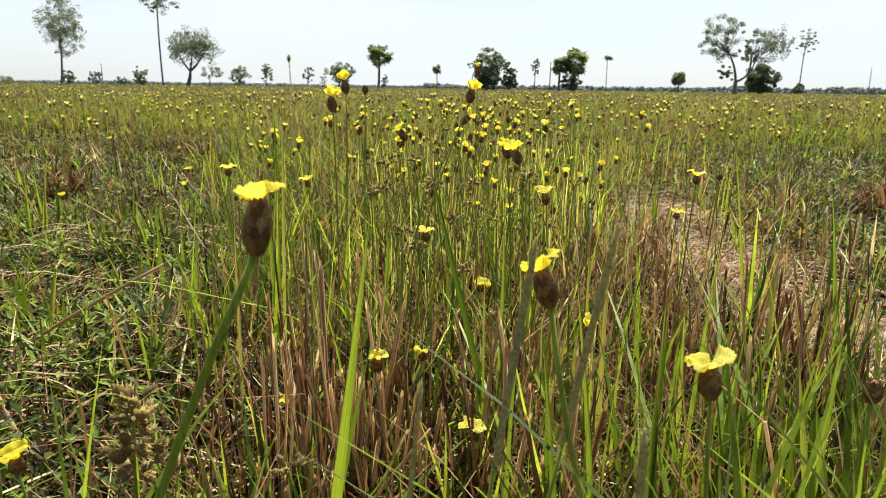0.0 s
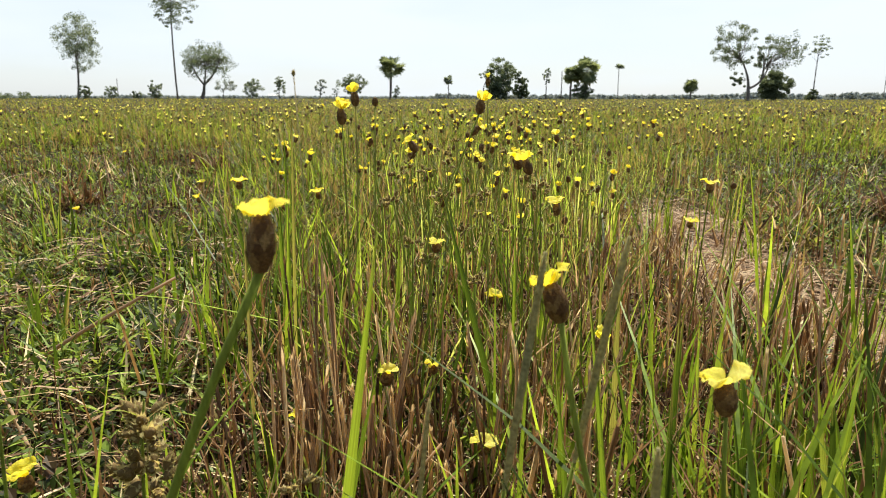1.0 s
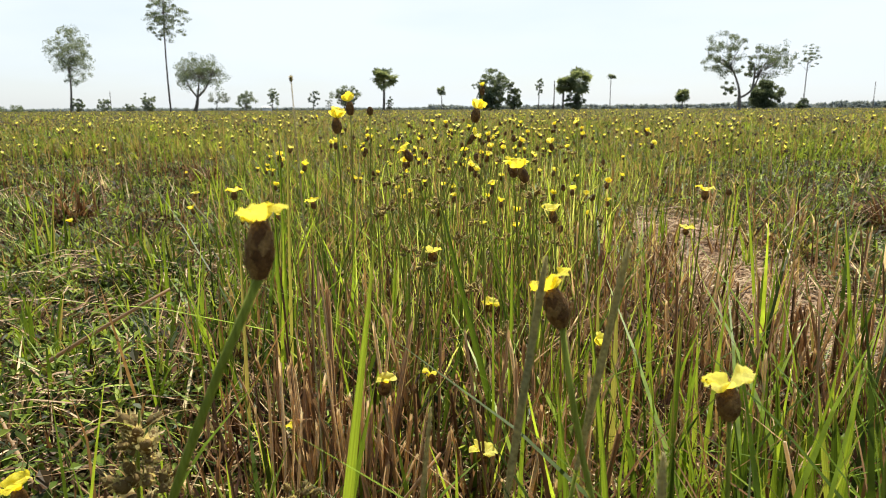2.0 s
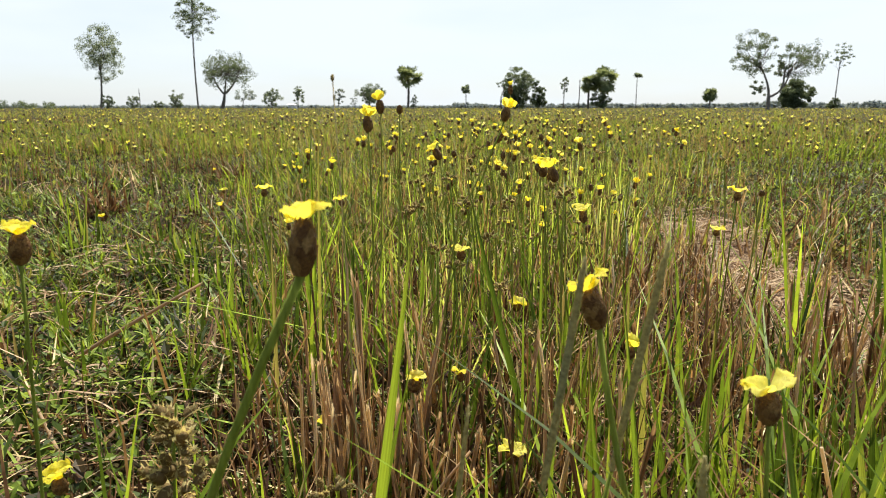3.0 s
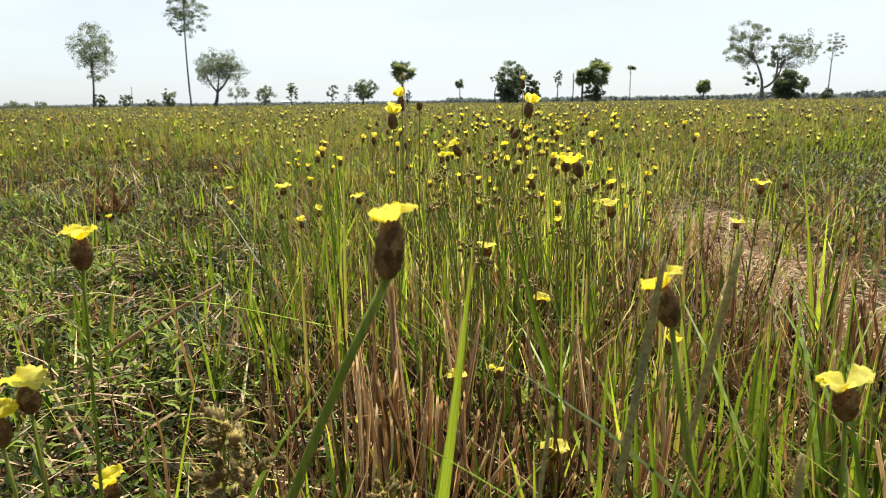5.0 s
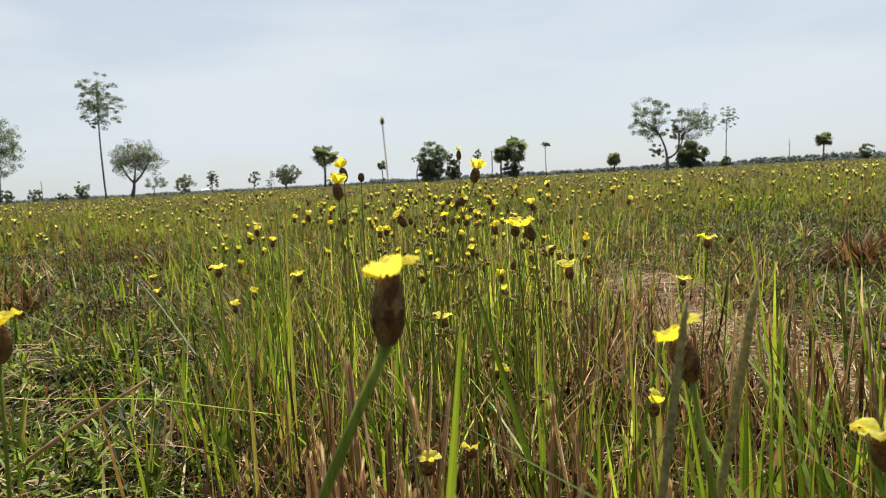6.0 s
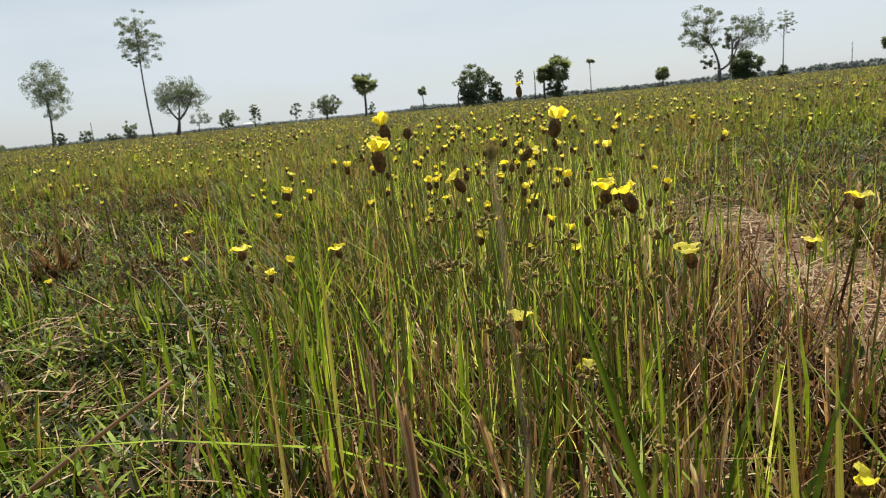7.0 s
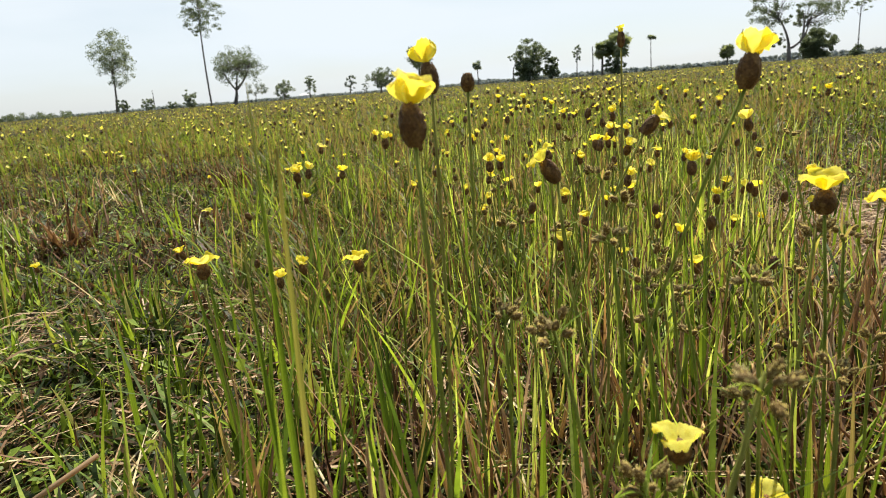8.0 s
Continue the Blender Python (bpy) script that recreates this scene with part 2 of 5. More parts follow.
def soil_matter():
    mat = bpy.data.materials.new("field_soil")
    mat.use_nodes = True
    t = mat.node_tree
    skin = t.nodes["Principled BSDF"]
    skin.inputs["Roughness"].default_value = 0.95
    skin.inputs["Specular IOR Level"].default_value = 0.05
    place = t.nodes.new("ShaderNodeTexCoord").outputs["Object"]
    big, small, tiny = (t.nodes.new("ShaderNodeTexNoise") for _ in range(3))
    for n, s, d in ((big, 0.6, 4), (small, 22, 6), (tiny, 240, 4)):
        n.inputs["Scale"].default_value, n.inputs["Detail"].default_value = s, d
        t.links.new(place, n.inputs["Vector"])
    base = t.nodes.new("ShaderNodeValToRGB")
    e = base.color_ramp.elements
    e.new(0.5)
    for i, (p, c) in enumerate(((0.3, (0.022, 0.018, 0.009, 1)), (0.5, (0.05, 0.042, 0.018, 1)), (0.7, (0.045, 0.058, 0.015, 1)))):
        e[i].position, e[i].color = p, c
    t.links.new(small.outputs["Fac"], base.inputs["Fac"])
    # bare pinkish-brown earth in the trodden strip
    bare = t.nodes.new("ShaderNodeValToRGB")
    bare.color_ramp.elements[0].position, bare.color_ramp.elements[0].color = 0.3, (0.13, 0.085, 0.06, 1)
    bare.color_ramp.elements[1].position, bare.color_ramp.elements[1].color = 0.7, (0.35, 0.255, 0.19, 1)
    t.links.new(small.outputs["Fac"], bare.inputs["Fac"])
    shift = t.nodes.new("ShaderNodeMapping")
    shift.vector_type = "POINT"
    shift.inputs["Location"].default_value = (-STRIP[0] / STRIP[2], -STRIP[1] / STRIP[3], 0)
    shift.inputs["Scale"].default_value = (1 / STRIP[2], 1 / STRIP[3], 0)
    t.links.new(place, shift.inputs["Vector"])
    size = t.nodes.new("ShaderNodeVectorMath")
    size.operation = "LENGTH"
    t.links.new(shift.outputs["Vector"], size.inputs[0])
    ragged = t.nodes.new("ShaderNodeMath")
    ragged.operation = "MULTIPLY_ADD"
    edge = t.nodes.new("ShaderNodeTexNoise")
    edge.inputs["Scale"].default_value, edge.inputs["Detail"].default_value = 5.0, 6.0
    t.links.new(place, edge.inputs["Vector"])
    t.links.new(edge.outputs["Fac"], ragged.inputs[0])
    ragged.inputs[1].default_value = 2.4
    t.links.new(size.outputs["Value"], ragged.inputs[2])
    fade = t.nodes.new("ShaderNodeMapRange")
    fade.inputs["From Min"].default_value, fade.inputs["From Max"].default_value = 1.7, 2.3
    fade.inputs["To Min"].default_value, fade.inputs["To Max"].default_value = 1.0, 0.0
    t.links.new(ragged.outputs[0], fade.inputs["Value"])
    mix = t.nodes.new("ShaderNodeMix")
    mix.data_type = "RGBA"
    t.links.new(fade.outputs["Result"], mix.inputs["Factor"])
    t.links.new(base.outputs["Color"], mix.inputs["A"])
    t.links.new(bare.outputs["Color"], mix.inputs["B"])
    t.links.new(mix.outputs["Result"], skin.inputs["Base Color"])
    relief = t.nodes.new("ShaderNodeBump")
    relief.inputs["Strength"].default_value, relief.inputs["Distance"].default_value = 0.8, 0.006
    t.links.new(tiny.outputs["Fac"], relief.inputs["Height"])
    t.links.new(relief.outputs["Normal"], skin.inputs["Normal"])
    return mat


# the trodden bare strip: middle x, y and half widths
STRIP = (0.43, 1.46, 0.155, 0.84)
m_soil = soil_matter()

# ---- mesh helpers ----
rng = np.random.default_rng(7)


def mesh(name, verts, faces, material, smooth=False):
    me = bpy.data.meshes.new(name)
    me.from_pydata([tuple(v) for v in verts] if not isinstance(verts, np.ndarray) else verts.tolist(), [],
                   faces if not isinstance(faces, np.ndarray) else faces.tolist())
    for m in material if isinstance(material, (list, tuple)) else (material,):
        me.materials.append(m)
    if smooth:
        me.polygons.foreach_set("use_smooth", np.ones(len(me.polygons), dtype=bool))
    me.update()
    return me


def part(name, data, parent, m=None, label=""):
    """One mesh object under a thing, at the pose m in its thing."""
    ob = new(name, data)
    ob.parent = parent
    if m is not None:
        ob.matrix_basis = m
    if label:
        tagged(ob, label)
    return ob


def thing(name, label, category, m=None, group="", kind=""):
    ob = tagged(new(name), label, category, group, kind)
    ob.empty_display_size = 0.02
    if m is not None:
        ob.matrix_basis = m
    return ob


def tube(points, radii, sides=6, cap=True):
    """A tapered tube along points."""
    pts = [Vector(p) for p in points]
    verts, faces = [], []
    side = Vector((1, 0, 0))
    for i, p in enumerate(pts):
        way = (pts[min(i + 1, len(pts) - 1)] - pts[max(i - 1, 0)]).normalized()
        if abs(way.dot(side)) > 0.95:
            side = Vector((0, 1, 0))
        u = (side - way * side.dot(way)).normalized()
        v = way.cross(u)
        side = u
        for k in range(sides):
            a = 2 * math.pi * k / sides
            verts.append(p + (u * math.cos(a) + v * math.sin(a)) * radii[i])
    for i in range(len(pts) - 1):
        for k in range(sides):
            a, b = i * sides + k, i * sides + (k + 1) % sides
            faces.append((a, b, b + sides, a + sides))
    if cap:
        faces.append(tuple(range((len(pts) - 1) * sides, len(pts) * sides)))
    return verts, faces


def joined(pieces):
    verts, faces = [], []
    for v, f in pieces:
        o = len(verts)
        verts += list(v)
        faces += [tuple(i + o for i in q) for q in f]
    return verts, faces


def bow(a, b, bend, n=7):
    """Points from a to b along a curve whose middle is moved by bend."""
    a, b, bend = Vector(a), Vector(b), Vector(bend)
    return [a.lerp(b, s) + bend * 4 * s * (1 - s) for s in (i / (n - 1) for i in range(n))]


def lie(z_axis, turn=0.0):
    """A rotation that turns z to z_axis."""
    return Vector(z_axis).normalized().to_track_quat("Z", "Y").to_matrix().to_4x4() @ Matrix.Rotation(turn, 4, "Z")


def blades(base, height, width, azimuth, lean, curl, rows=3):
    """Many single grass blades as one sheet of vertices and faces."""
    n = len(base)
    s = np.linspace(0, 1, rows + 1)
    out = np.stack([np.cos(azimuth), np.sin(azimuth), np.zeros(n)], 1)
    across = np.stack([-np.sin(azimuth), np.cos(azimuth), np.zeros(n)], 1)
    verts = np.zeros((n, 2 * rows + 1, 3))
    for i, t in enumerate(s):
        reach = (lean * t + curl * t * t) * height
        rise = height * t * (1 - 0.25 * np.clip(curl, 0, 1.6) * t)
        mid = base + out * reach[:, None]
        mid[:, 2] += rise
        w = width * (1 - t ** 2.2) * 0.5
        if i < rows:
            verts[:, 2 * i] = mid - across * w[:, None]
            verts[:, 2 * i + 1] = mid + across * w[:, None]
        else:
            verts[:, 2 * i] = mid
    o = (np.arange(n) * (2 * rows + 1))[:, None]
    quads = [(o + np.array([[2 * i, 2 * i + 1, 2 * i + 3, 2 * i + 2]])) for i in range(rows - 1)]
    tris = o + np.array([[2 * rows - 2, 2 * rows - 1, 2 * rows]])
    return verts.reshape(-1, 3), np.concatenate(quads).tolist() + tris.tolist()


def relief(x, y):
    """Height of the uneven soil."""
    near = np.exp(-(x * x + y * y) / 900)
    return near * (0.010 * np.sin(7.1 * x + 1.3) * np.sin(5.3 * y + 0.4) + 0.006 * np.sin(17 * x - 3 * y) + 0.006 * np.sin(13 * y + 5 * x) - 0.006)


def wedge(n, d0, d1, power, half=47.0):
    """Places in the field, thinning out with distance."""
    u = rng.random(n)
    k = 1 - power
    d = (d0 ** k + u * (d1 ** k - d0 ** k)) ** (1 / k) if abs(k) > 1e-6 else d0 * (d1 / d0) ** u
    a = np.radians(rng.uniform(-half, half, n) - 3.5)
    return np.stack([-0.10 + d * np.sin(a), -0.05 + d * np.cos(a), np.zeros(n)], 1), d


def corridor(p, half=0.10):
    """Where the camera goes: a lane that stays free of tall growth."""
    x, y = p[:, 0], p[:, 1]
    middle = -0.07 - 0.25 * np.clip(y, 0, 0.6)
    return (np.abs(x - middle) < half) & (y > -0.35) & (y < 0.66)


def strip_of(p):
    return ((p[:, 0] - STRIP[0]) / STRIP[2]) ** 2 + ((p[:, 1] - STRIP[1]) / STRIP[3]) ** 2


def brown_patch(p):
    """A low brown tangle beside the bare strip."""
    x, y = p[:, 0], p[:, 1]
    return (x > -0.08) & (x < 0.36) & (y > 0.76) & (y < 1.10)


def low_side(p):
    """The sides where only low creeping growth stands."""
    y = p[:, 1]
    x = p[:, 0] + 0.05 * np.sin(5.1 * y + 2 * p[:, 0]) + 0.03 * np.sin(13 * y - 7 * p[:, 0]) + rng.normal(0, 0.02 + 0.03 * np.clip(y, 0, 4), len(p))
    return ((x < -0.10 - 0.38 * y) & (y < 4.4)) | ((x > 0.36 + 0.17 * y) & (y > 0.8) & (y < 4.6))


# ---- ground ----
def ground():
    steps = np.concatenate([np.linspace(0, 6, 90), np.geomspace(6.3, 2200, 40)])
    axis = np.concatenate([-steps[:0:-1], steps])
    n = len(axis)
    gx, gy = np.meshgrid(axis, axis)
    verts = np.stack([gx.ravel(), gy.ravel(), relief(gx.ravel(), gy.ravel())], 1)
    i = np.arange((n - 1) * n).reshape(n - 1, n)[:, :-1].ravel()
    faces = np.stack([i, i + 1, i + 1 + n, i + n], 1)
    ob = new("ground", mesh("ground", verts, faces, m_soil, True))
    tagged(ob, "flat grassy field of brown soil with a bare strip", "ground", kind="structure")


ground()

# ---- trees on the horizon ----
def leaf_cloud(clumps, per, size, squash=0.8):
    """Leaves scattered in clumps: (centre, radius) pairs."""
    verts, faces = [], []
    size, per = size * 0.62, per * 3
    for c, r in clumps:
        for _ in range(per):
            d = rng.normal(size=3)
            d *= r * rng.random() ** 0.45 / np.linalg.norm(d)
            p = np.array(c) + d * (1, 1, squash)
            a, b = rng.normal(size=3), rng.normal(size=3)
            a /= np.linalg.norm(a)
            b -= a * (a @ b)
            b /= np.linalg.norm(b)
            s = size * rng.uniform(0.6, 1.4)
            o = len(verts)
            verts += [p - a * s, p + b * s * 0.5, p + a * s, p - b * s * 0.5]
            faces.append((o, o + 1, o + 2, o + 3))
    return verts, faces


def limbs_to(root, clumps, thick, fork):
    """Limbs from the fork of a trunk out to the clumps."""
    pieces = []
    for c, r in clumps:
        c = Vector(c)
        start = root + (fork - root) * rng.uniform(0.75, 1.0)
        sag = Vector((rng.uniform(-1, 1), rng.uniform(-1, 1), rng.uniform(-0.6, 0.3))) * (c - start).length * 0.12
        pts = bow(start, c, sag, 6)
        pieces.append(tube(pts, [thick * (1 - 0.85 * i / 5) for i in range(6)], 5))
    return pieces


def crown_clumps(cx, cy, z0, z1, w, n, deep=0.5, shape=1.0):
    """Clump centres filling an uneven crown."""
    out = []
    for _ in range(n):
        d = rng.normal(size=3)
        d *= rng.random() ** deep / np.linalg.norm(d)
        z = (z0 + z1) / 2 + d[2] * (z1 - z0) * 0.5
        narrow = 1 - (1 - shape) * (z - z0) / (z1 - z0)
        out.append(((cx + d[0] * w * 0.5 * narrow, cy + d[1] * w * 0.5 * narrow, z), w * rng.uniform(0.05, 0.125)))
    return out


def tree(x, y, trunk_h, cx, z0, z1, w, label, n=60, per=30, size=0.2, thick=0.2, leaf=None, bends=0.0, shape=1.0, name="tree", deep=0.45, squash=0.8, forks=1):
    """A broadleaf tree: trunk with limbs, and a crown of leaf clumps."""
    t = thing(name, label, "tree", pose(x, y, 0))
    clumps = [((a - x, b - y, c), r) for (a, b, c), r in crown_clumps(cx, y, z0, z1, w, n, deep, shape)]
    root, fork = Vector((0, 0, -0.3)), Vector(((cx - x) * 0.5, 0, trunk_h))
    pieces, limbs = [tube(bow(root, fork, (bends, 0, 0), 8), [thick * (1.25 - 0.6 * i / 7) for i in range(8)], 8)], []
    if forks > 1:
        for k in range(forks):
            side = (2 * k / (forks - 1) - 1)
            end = Vector((cx - x + side * w * 0.26, rng.uniform(-0.1, 0.1) * w, z0 + 0.55 * (z1 - z0)))
            limbs.append(tube(bow(fork, end, (side * w * 0.035, 0, -0.02 * w), 7), [thick * (0.62 - 0.07 * i) for i in range(7)], 6))
            near = [c for c in clumps if (c[0][0] - (cx - x)) * side >= -0.1 * w]
            pieces += limbs_to(fork, near[::3], thick * 0.16, end)
    else:
        pieces += limbs_to(root, clumps[::2], thick * 0.2, fork)
    stem = part("trunk", mesh("trunk", *joined(pieces), m_bark, True), t)
    for limb in limbs:
        part("limb", mesh("limb", *limb, m_bark, True), stem)
    part("crown", mesh("crown", *leaf_cloud(clumps, per, size, squash), leaf or m_leaf), t)
    return t


def fan_palm(x, y, h, w, crown, label, fronds=34, thick=0.22, skirt=0.5, leaf=None):
    """A fan palm: ringed trunk under a round head of stiff fan fronds."""
    t = thing("fan_palm", label, "palm tree", pose(x, y, 0))
    top = Vector((rng.uniform(-0.2, 0.2), 0, h - crown * 0.5))
    pts = bow((0, 0, -0.3), top, (rng.uniform(-0.15, 0.15), 0, 0), 14)
    part("trunk", mesh("trunk", *tube(pts, [thick * (1.15 - 0.3 * i / 13 + 0.08 * (i % 2)) for i in range(14)], 8), m_bark, True), t)
    inner = [((top.x + q[0] * w * 0.2, q[1] * w * 0.2, top.z + q[2] * crown * 0.2), w * 0.1) for q in rng.uniform(-1, 1, (10, 3))]
    heart = part("crown", mesh("crown", *leaf_cloud(inner, 14, 0.06 * w), leaf or m_frond), t)
    for k in range(fronds):
        up = rng.uniform(-skirt, 0.95)
        az = 2.4 * k + rng.uniform(-0.3, 0.3)
        flat = math.sqrt(1 - up * up)
        reach = Vector((math.cos(az) * flat * w, math.sin(az) * flat * w, up * crown)) * 0.5
        hub = top + reach * rng.uniform(0.45, 0.62)
        way = reach.normalized()
        fan = reach.length * 0.46
        side = way.cross(Vector((0, 0, 1))).normalized()
        lift = side.cross(way).normalized()
        roll = rng.normal(0, 0.5)
        side, lift = side * math.cos(roll) + lift * math.sin(roll), lift * math.cos(roll) - side * math.sin(roll)
        verts, faces = tube([top, hub], [0.035, 0.022], 3)
        for j in range(11):
            a = (j / 10 - 0.5) * 3.9
            long = fan * rng.uniform(0.85, 1.1)
            tip = hub + (way * math.cos(a) + side * math.sin(a)) * long + lift * fan * 0.12 * (1 if j % 2 else -1) - Vector((0, 0, 0.16 * fan * rng.random()))
            e = (side * math.cos(a) - way * math.sin(a)) * fan * 0.17
            m = hub.lerp(tip, 0.62)
            o = len(verts)
            verts += [hub, m - e, tip, m + e]
            faces.append((o, o + 1, o + 2, o + 3))
        part("frond", mesh("frond", verts, faces, leaf or m_frond), heart)
    return t


def bush(x, y, z1, w, label, n=16, per=60, size=0.2, leaf=None):
    t = thing("bush", label, "bush", pose(x, y, 0))
    clumps = [((a - x, b - y, max(0.15, c)), r) for (a, b, c), r in crown_clumps(x, y, 0, z1, w, n * 3, 0.5)]
    clumps += [((rng.uniform(-0.3, 0.3) * w, rng.uniform(-0.3, 0.3) * w, 0.2 * z1), 0.16 * w) for _ in range(n // 3)]
    root = Vector((0, 0, -0.2))
    foot = [tube(bow(root, (0, 0, 0.35), (0, 0, 0), 4), [0.12, 0.1, 0.09, 0.08], 6)]
    part("trunk", mesh("trunk", *joined(foot + limbs_to(root, clumps[:8], 0.07, Vector((0, 0, 0.3)))), m_bark, True), t)
    part("crown", mesh("crown", *leaf_cloud(clumps, per * 2 // 3, size), leaf or m_leaf), t)
    return t


def dead_pole(x, y, h, label, r=0.12):
    v, f = tube(bow((0, 0, -0.3), (0.1, 0, h), (0.08, 0, 0), 6), [r, r, r * 0.9, r * 0.85, r * 0.8, r * 0.7], 7)
    tagged(new("bare_trunk", mesh("bare_trunk", v, f, m_bark, True)), label, "dead tree").matrix_basis = pose(x, y, 0)


tree(-62.9, 130, 22, -62.3, 12.4, 23.6, 8.6, "very tall tree with bare straight trunk and sparse crown", n=105, per=24, size=0.2, thick=0.15, bends=-0.3, squash=0.55, deep=0.38)
tree(-53.8, 120, 2.6, -52.2, 3.4, 10.2, 10.4, "spreading dark tree with forked trunk", n=105, per=26, size=0.19, thick=0.34, bends=0.15, shape=0.8, forks=3)
tree(-108.8, 170, 13.0, -107.2, 6.6, 21.4, 12.8, "tall pale tree with rounded open crown", n=120, per=26, size=0.28, thick=0.24, leaf=m_leaf_haze, shape=0.75, bends=0.4)
tree(-103.5, 250, 3.0, -102.7, 2.4, 6.8, 8.4, "pale small tree with flat crown", n=30, per=26, size=0.28, thick=0.16, leaf=m_leaf_far_haze, forks=2)
tree(-84.9, 230, 1.2, -84.7, 0.4, 6.8, 6.8, "round bushy tree in the hazy distance", n=50, per=30, size=0.28, thick=0.2, leaf=m_leaf_haze)
tree(-85.6, 260, 6.0, -85.2, 1.4, 9.6, 6.9, "conical tree with layered branches", n=50, per=26, size=0.28, thick=0.16, leaf=m_leaf_haze, shape=0.3, squash=0.5)
tree(-69.7, 260, 4.0, -69.3, 0.8, 8.6, 4.6, "narrow upright tree in the hazy distance", n=36, per=26, size=0.28, thick=0.15, leaf=m_leaf_far_haze)
tree(-73.9, 300, 2.0, -73.6, 0.6, 5.6, 3.4, "small slim tree in the hazy distance", n=20, per=24, size=0.28, thick=0.13, leaf=m_leaf_far_haze)
tree(-37.8, 170, 1.4, -37.5, 1.0, 6.2, 7.2, "low round tree with dense green crown", n=70, per=40, size=0.2, thick=0.26, forks=2)
tree(-1.6, 150, 3.4, -0.8, 1.2, 9.3, 7.2, "dense dark tree growing from a thicket", n=100, per=44, size=0.2, thick=0.26)
tree(-4.2, 150, 4.0, -3.8, 3.6, 6.8, 3.4, "small leaning tree with open branches", n=20, per=24, size=0.18, thick=0.13, bends=-0.5)
tree(15.1, 260, 9.0, 15.4, 5.2, 13.2, 3.8, "tall slim tree with narrow crown", n=40, per=34, size=0.26, thick=0.17, leaf=m_leaf_haze)
tree(71.5, 170, 11.0, 71.9, 9.2, 14.6, 5.2, "thin tall tree with sparse small crown", n=34, per=18, size=0.2, thick=0.13, leaf=m_leaf_haze, squash=0.5)
tree(107.9, 150, 8.0, 107.9, 5.4, 12.8, 4.2, "slender dark tree at the field's far edge", n=40, per=30, size=0.2, thick=0.15)


def twin_tree(x, y):
    """The large tree with two main limbs that part low."""
    t = thing("tree", "large old tree with two spreading limbs and open crown", "tree", pose(x, y, 0))
    one = crown_clumps(-2.6, 0, 4.4, 13.2, 7.4, 70, 0.45)
    two = crown_clumps(5.2, 0, 4.9, 10.8, 8.4, 56, 0.5)
    three = crown_clumps(1.4, 0, 4.4, 9.0, 3.8, 16)
    low = crown_clumps(-1.6, 0, 1.8, 4.6, 3.2, 14)
    f = Vector((0, 0, 2.0))
    a, b = Vector((-2.0, 0, 7.4)), Vector((3.0, 0, 6.2))
    pieces = [tube(bow((0, 0, -0.3), f, (0.06, 0, 0), 5), [0.38, 0.34, 0.31, 0.30, 0.31], 9)]
    limbs = [tube(bow(f, a, (0.5, 0, -0.2), 8), [0.24 - 0.02 * i for i in range(8)], 7),
             tube(bow(f, b, (0.5, 0, -0.7), 8), [0.21 - 0.018 * i for i in range(8)], 7),
             tube(bow((2.0, 0, 3.45), (1.8, 0, 7.8), (0.25, 0, 0), 6), [0.2, 0.18, 0.16, 0.13, 0.1, 0.06], 6)]
    pieces += limbs_to(f, one[::2], 0.06, a) + limbs_to(f, two[::2], 0.06, b) + limbs_to(f, three[::2], 0.05, Vector((1.8, 0, 6.6))) + limbs_to(f, low[::2], 0.05, Vector((-0.6, 0, 3.6)))
    stem = part("trunk", mesh("trunk", *joined(pieces), m_bark, True), t)
    for limb in limbs:
        part("limb", mesh("limb", *limb, m_bark, True), stem)
    part("crown", mesh("crown", *leaf_cloud(one + two + three + low, 26, 0.19), m_leaf), t)


twin_tree(40.1, 120)
fan_palm(-26.4, 160, 10.2, 7.2, 6.0, "fan palm with thick trunk and dense umbrella head", 30, 0.25, 0.8)
fan_palm(-20.8, 260, 9.2, 4.0, 4.6, "slender fan palm in the hazy distance", 32, 0.16, 0.7, m_leaf_haze)
fan_palm(15.8, 171, 8.4, 5.0, 5.0, "stout fan palm hung with old fronds", 40, 0.24, 0.8)
fan_palm(19.2, 170, 10.8, 6.8, 8.0, "stout fan palm beside its twin", 46, 0.24, 0.95)
fan_palm(41.5, 262, 13.0, 4.4, 2.8, "thin tall palm with small ragged head", 22, 0.13, 0.3, m_leaf_haze)
fan_palm(56.6, 220, 6.7, 5.0, 5.2, "short fan palm with heavy drooping head", 60, 0.22, 0.9)
fan_palm(101.5, 180, 8.0, 5.0, 4.8, "fan palm with bushy head on short trunk", 44, 0.2, 0.7)
bush(18.4, 169, 4.2, 5.0, "bright green bush at the foot of palms", 18, 60)
bush(3.4, 152, 6.0, 4.2, "dark thicket beside a dense tree", 22, 70)
bush(-1.6, 149, 4.6, 6.4, "dark thicket under a dense tree", 26, 70)
bush(46.2, 125, 5.0, 5.9, "dense dark round bush beneath a large tree", 40, 90)
bush(71.2, 170, 2.7, 3.0, "small round bush below a thin tree", 14, 50)
bush(-103.4, 200, 5.4, 5.0, "ragged bush standing alone in the field", 16, 50, 0.24, m_leaf_haze)
bush(-136.6, 250, 3.1, 3.8, "low ragged bush in the hazy distance", 10, 40, 0.28, m_leaf_haze)
bush(-117.3, 200, 4.0, 4.4, "pale bush beside a bare trunk", 12, 40, 0.24, m_leaf_haze)
bush(-104.2, 166, 3.4, 3.4, "grey-green bush at a tree's foot", 14, 50, 0.22, m_leaf_haze)
bush(138, 220, 5.1, 5.0, "dark bush on the far field edge", 16, 50, 0.24)
bush(-25.2, 161, 3.6, 1.8, "dark low shrub beside a palm trunk", 8, 40)
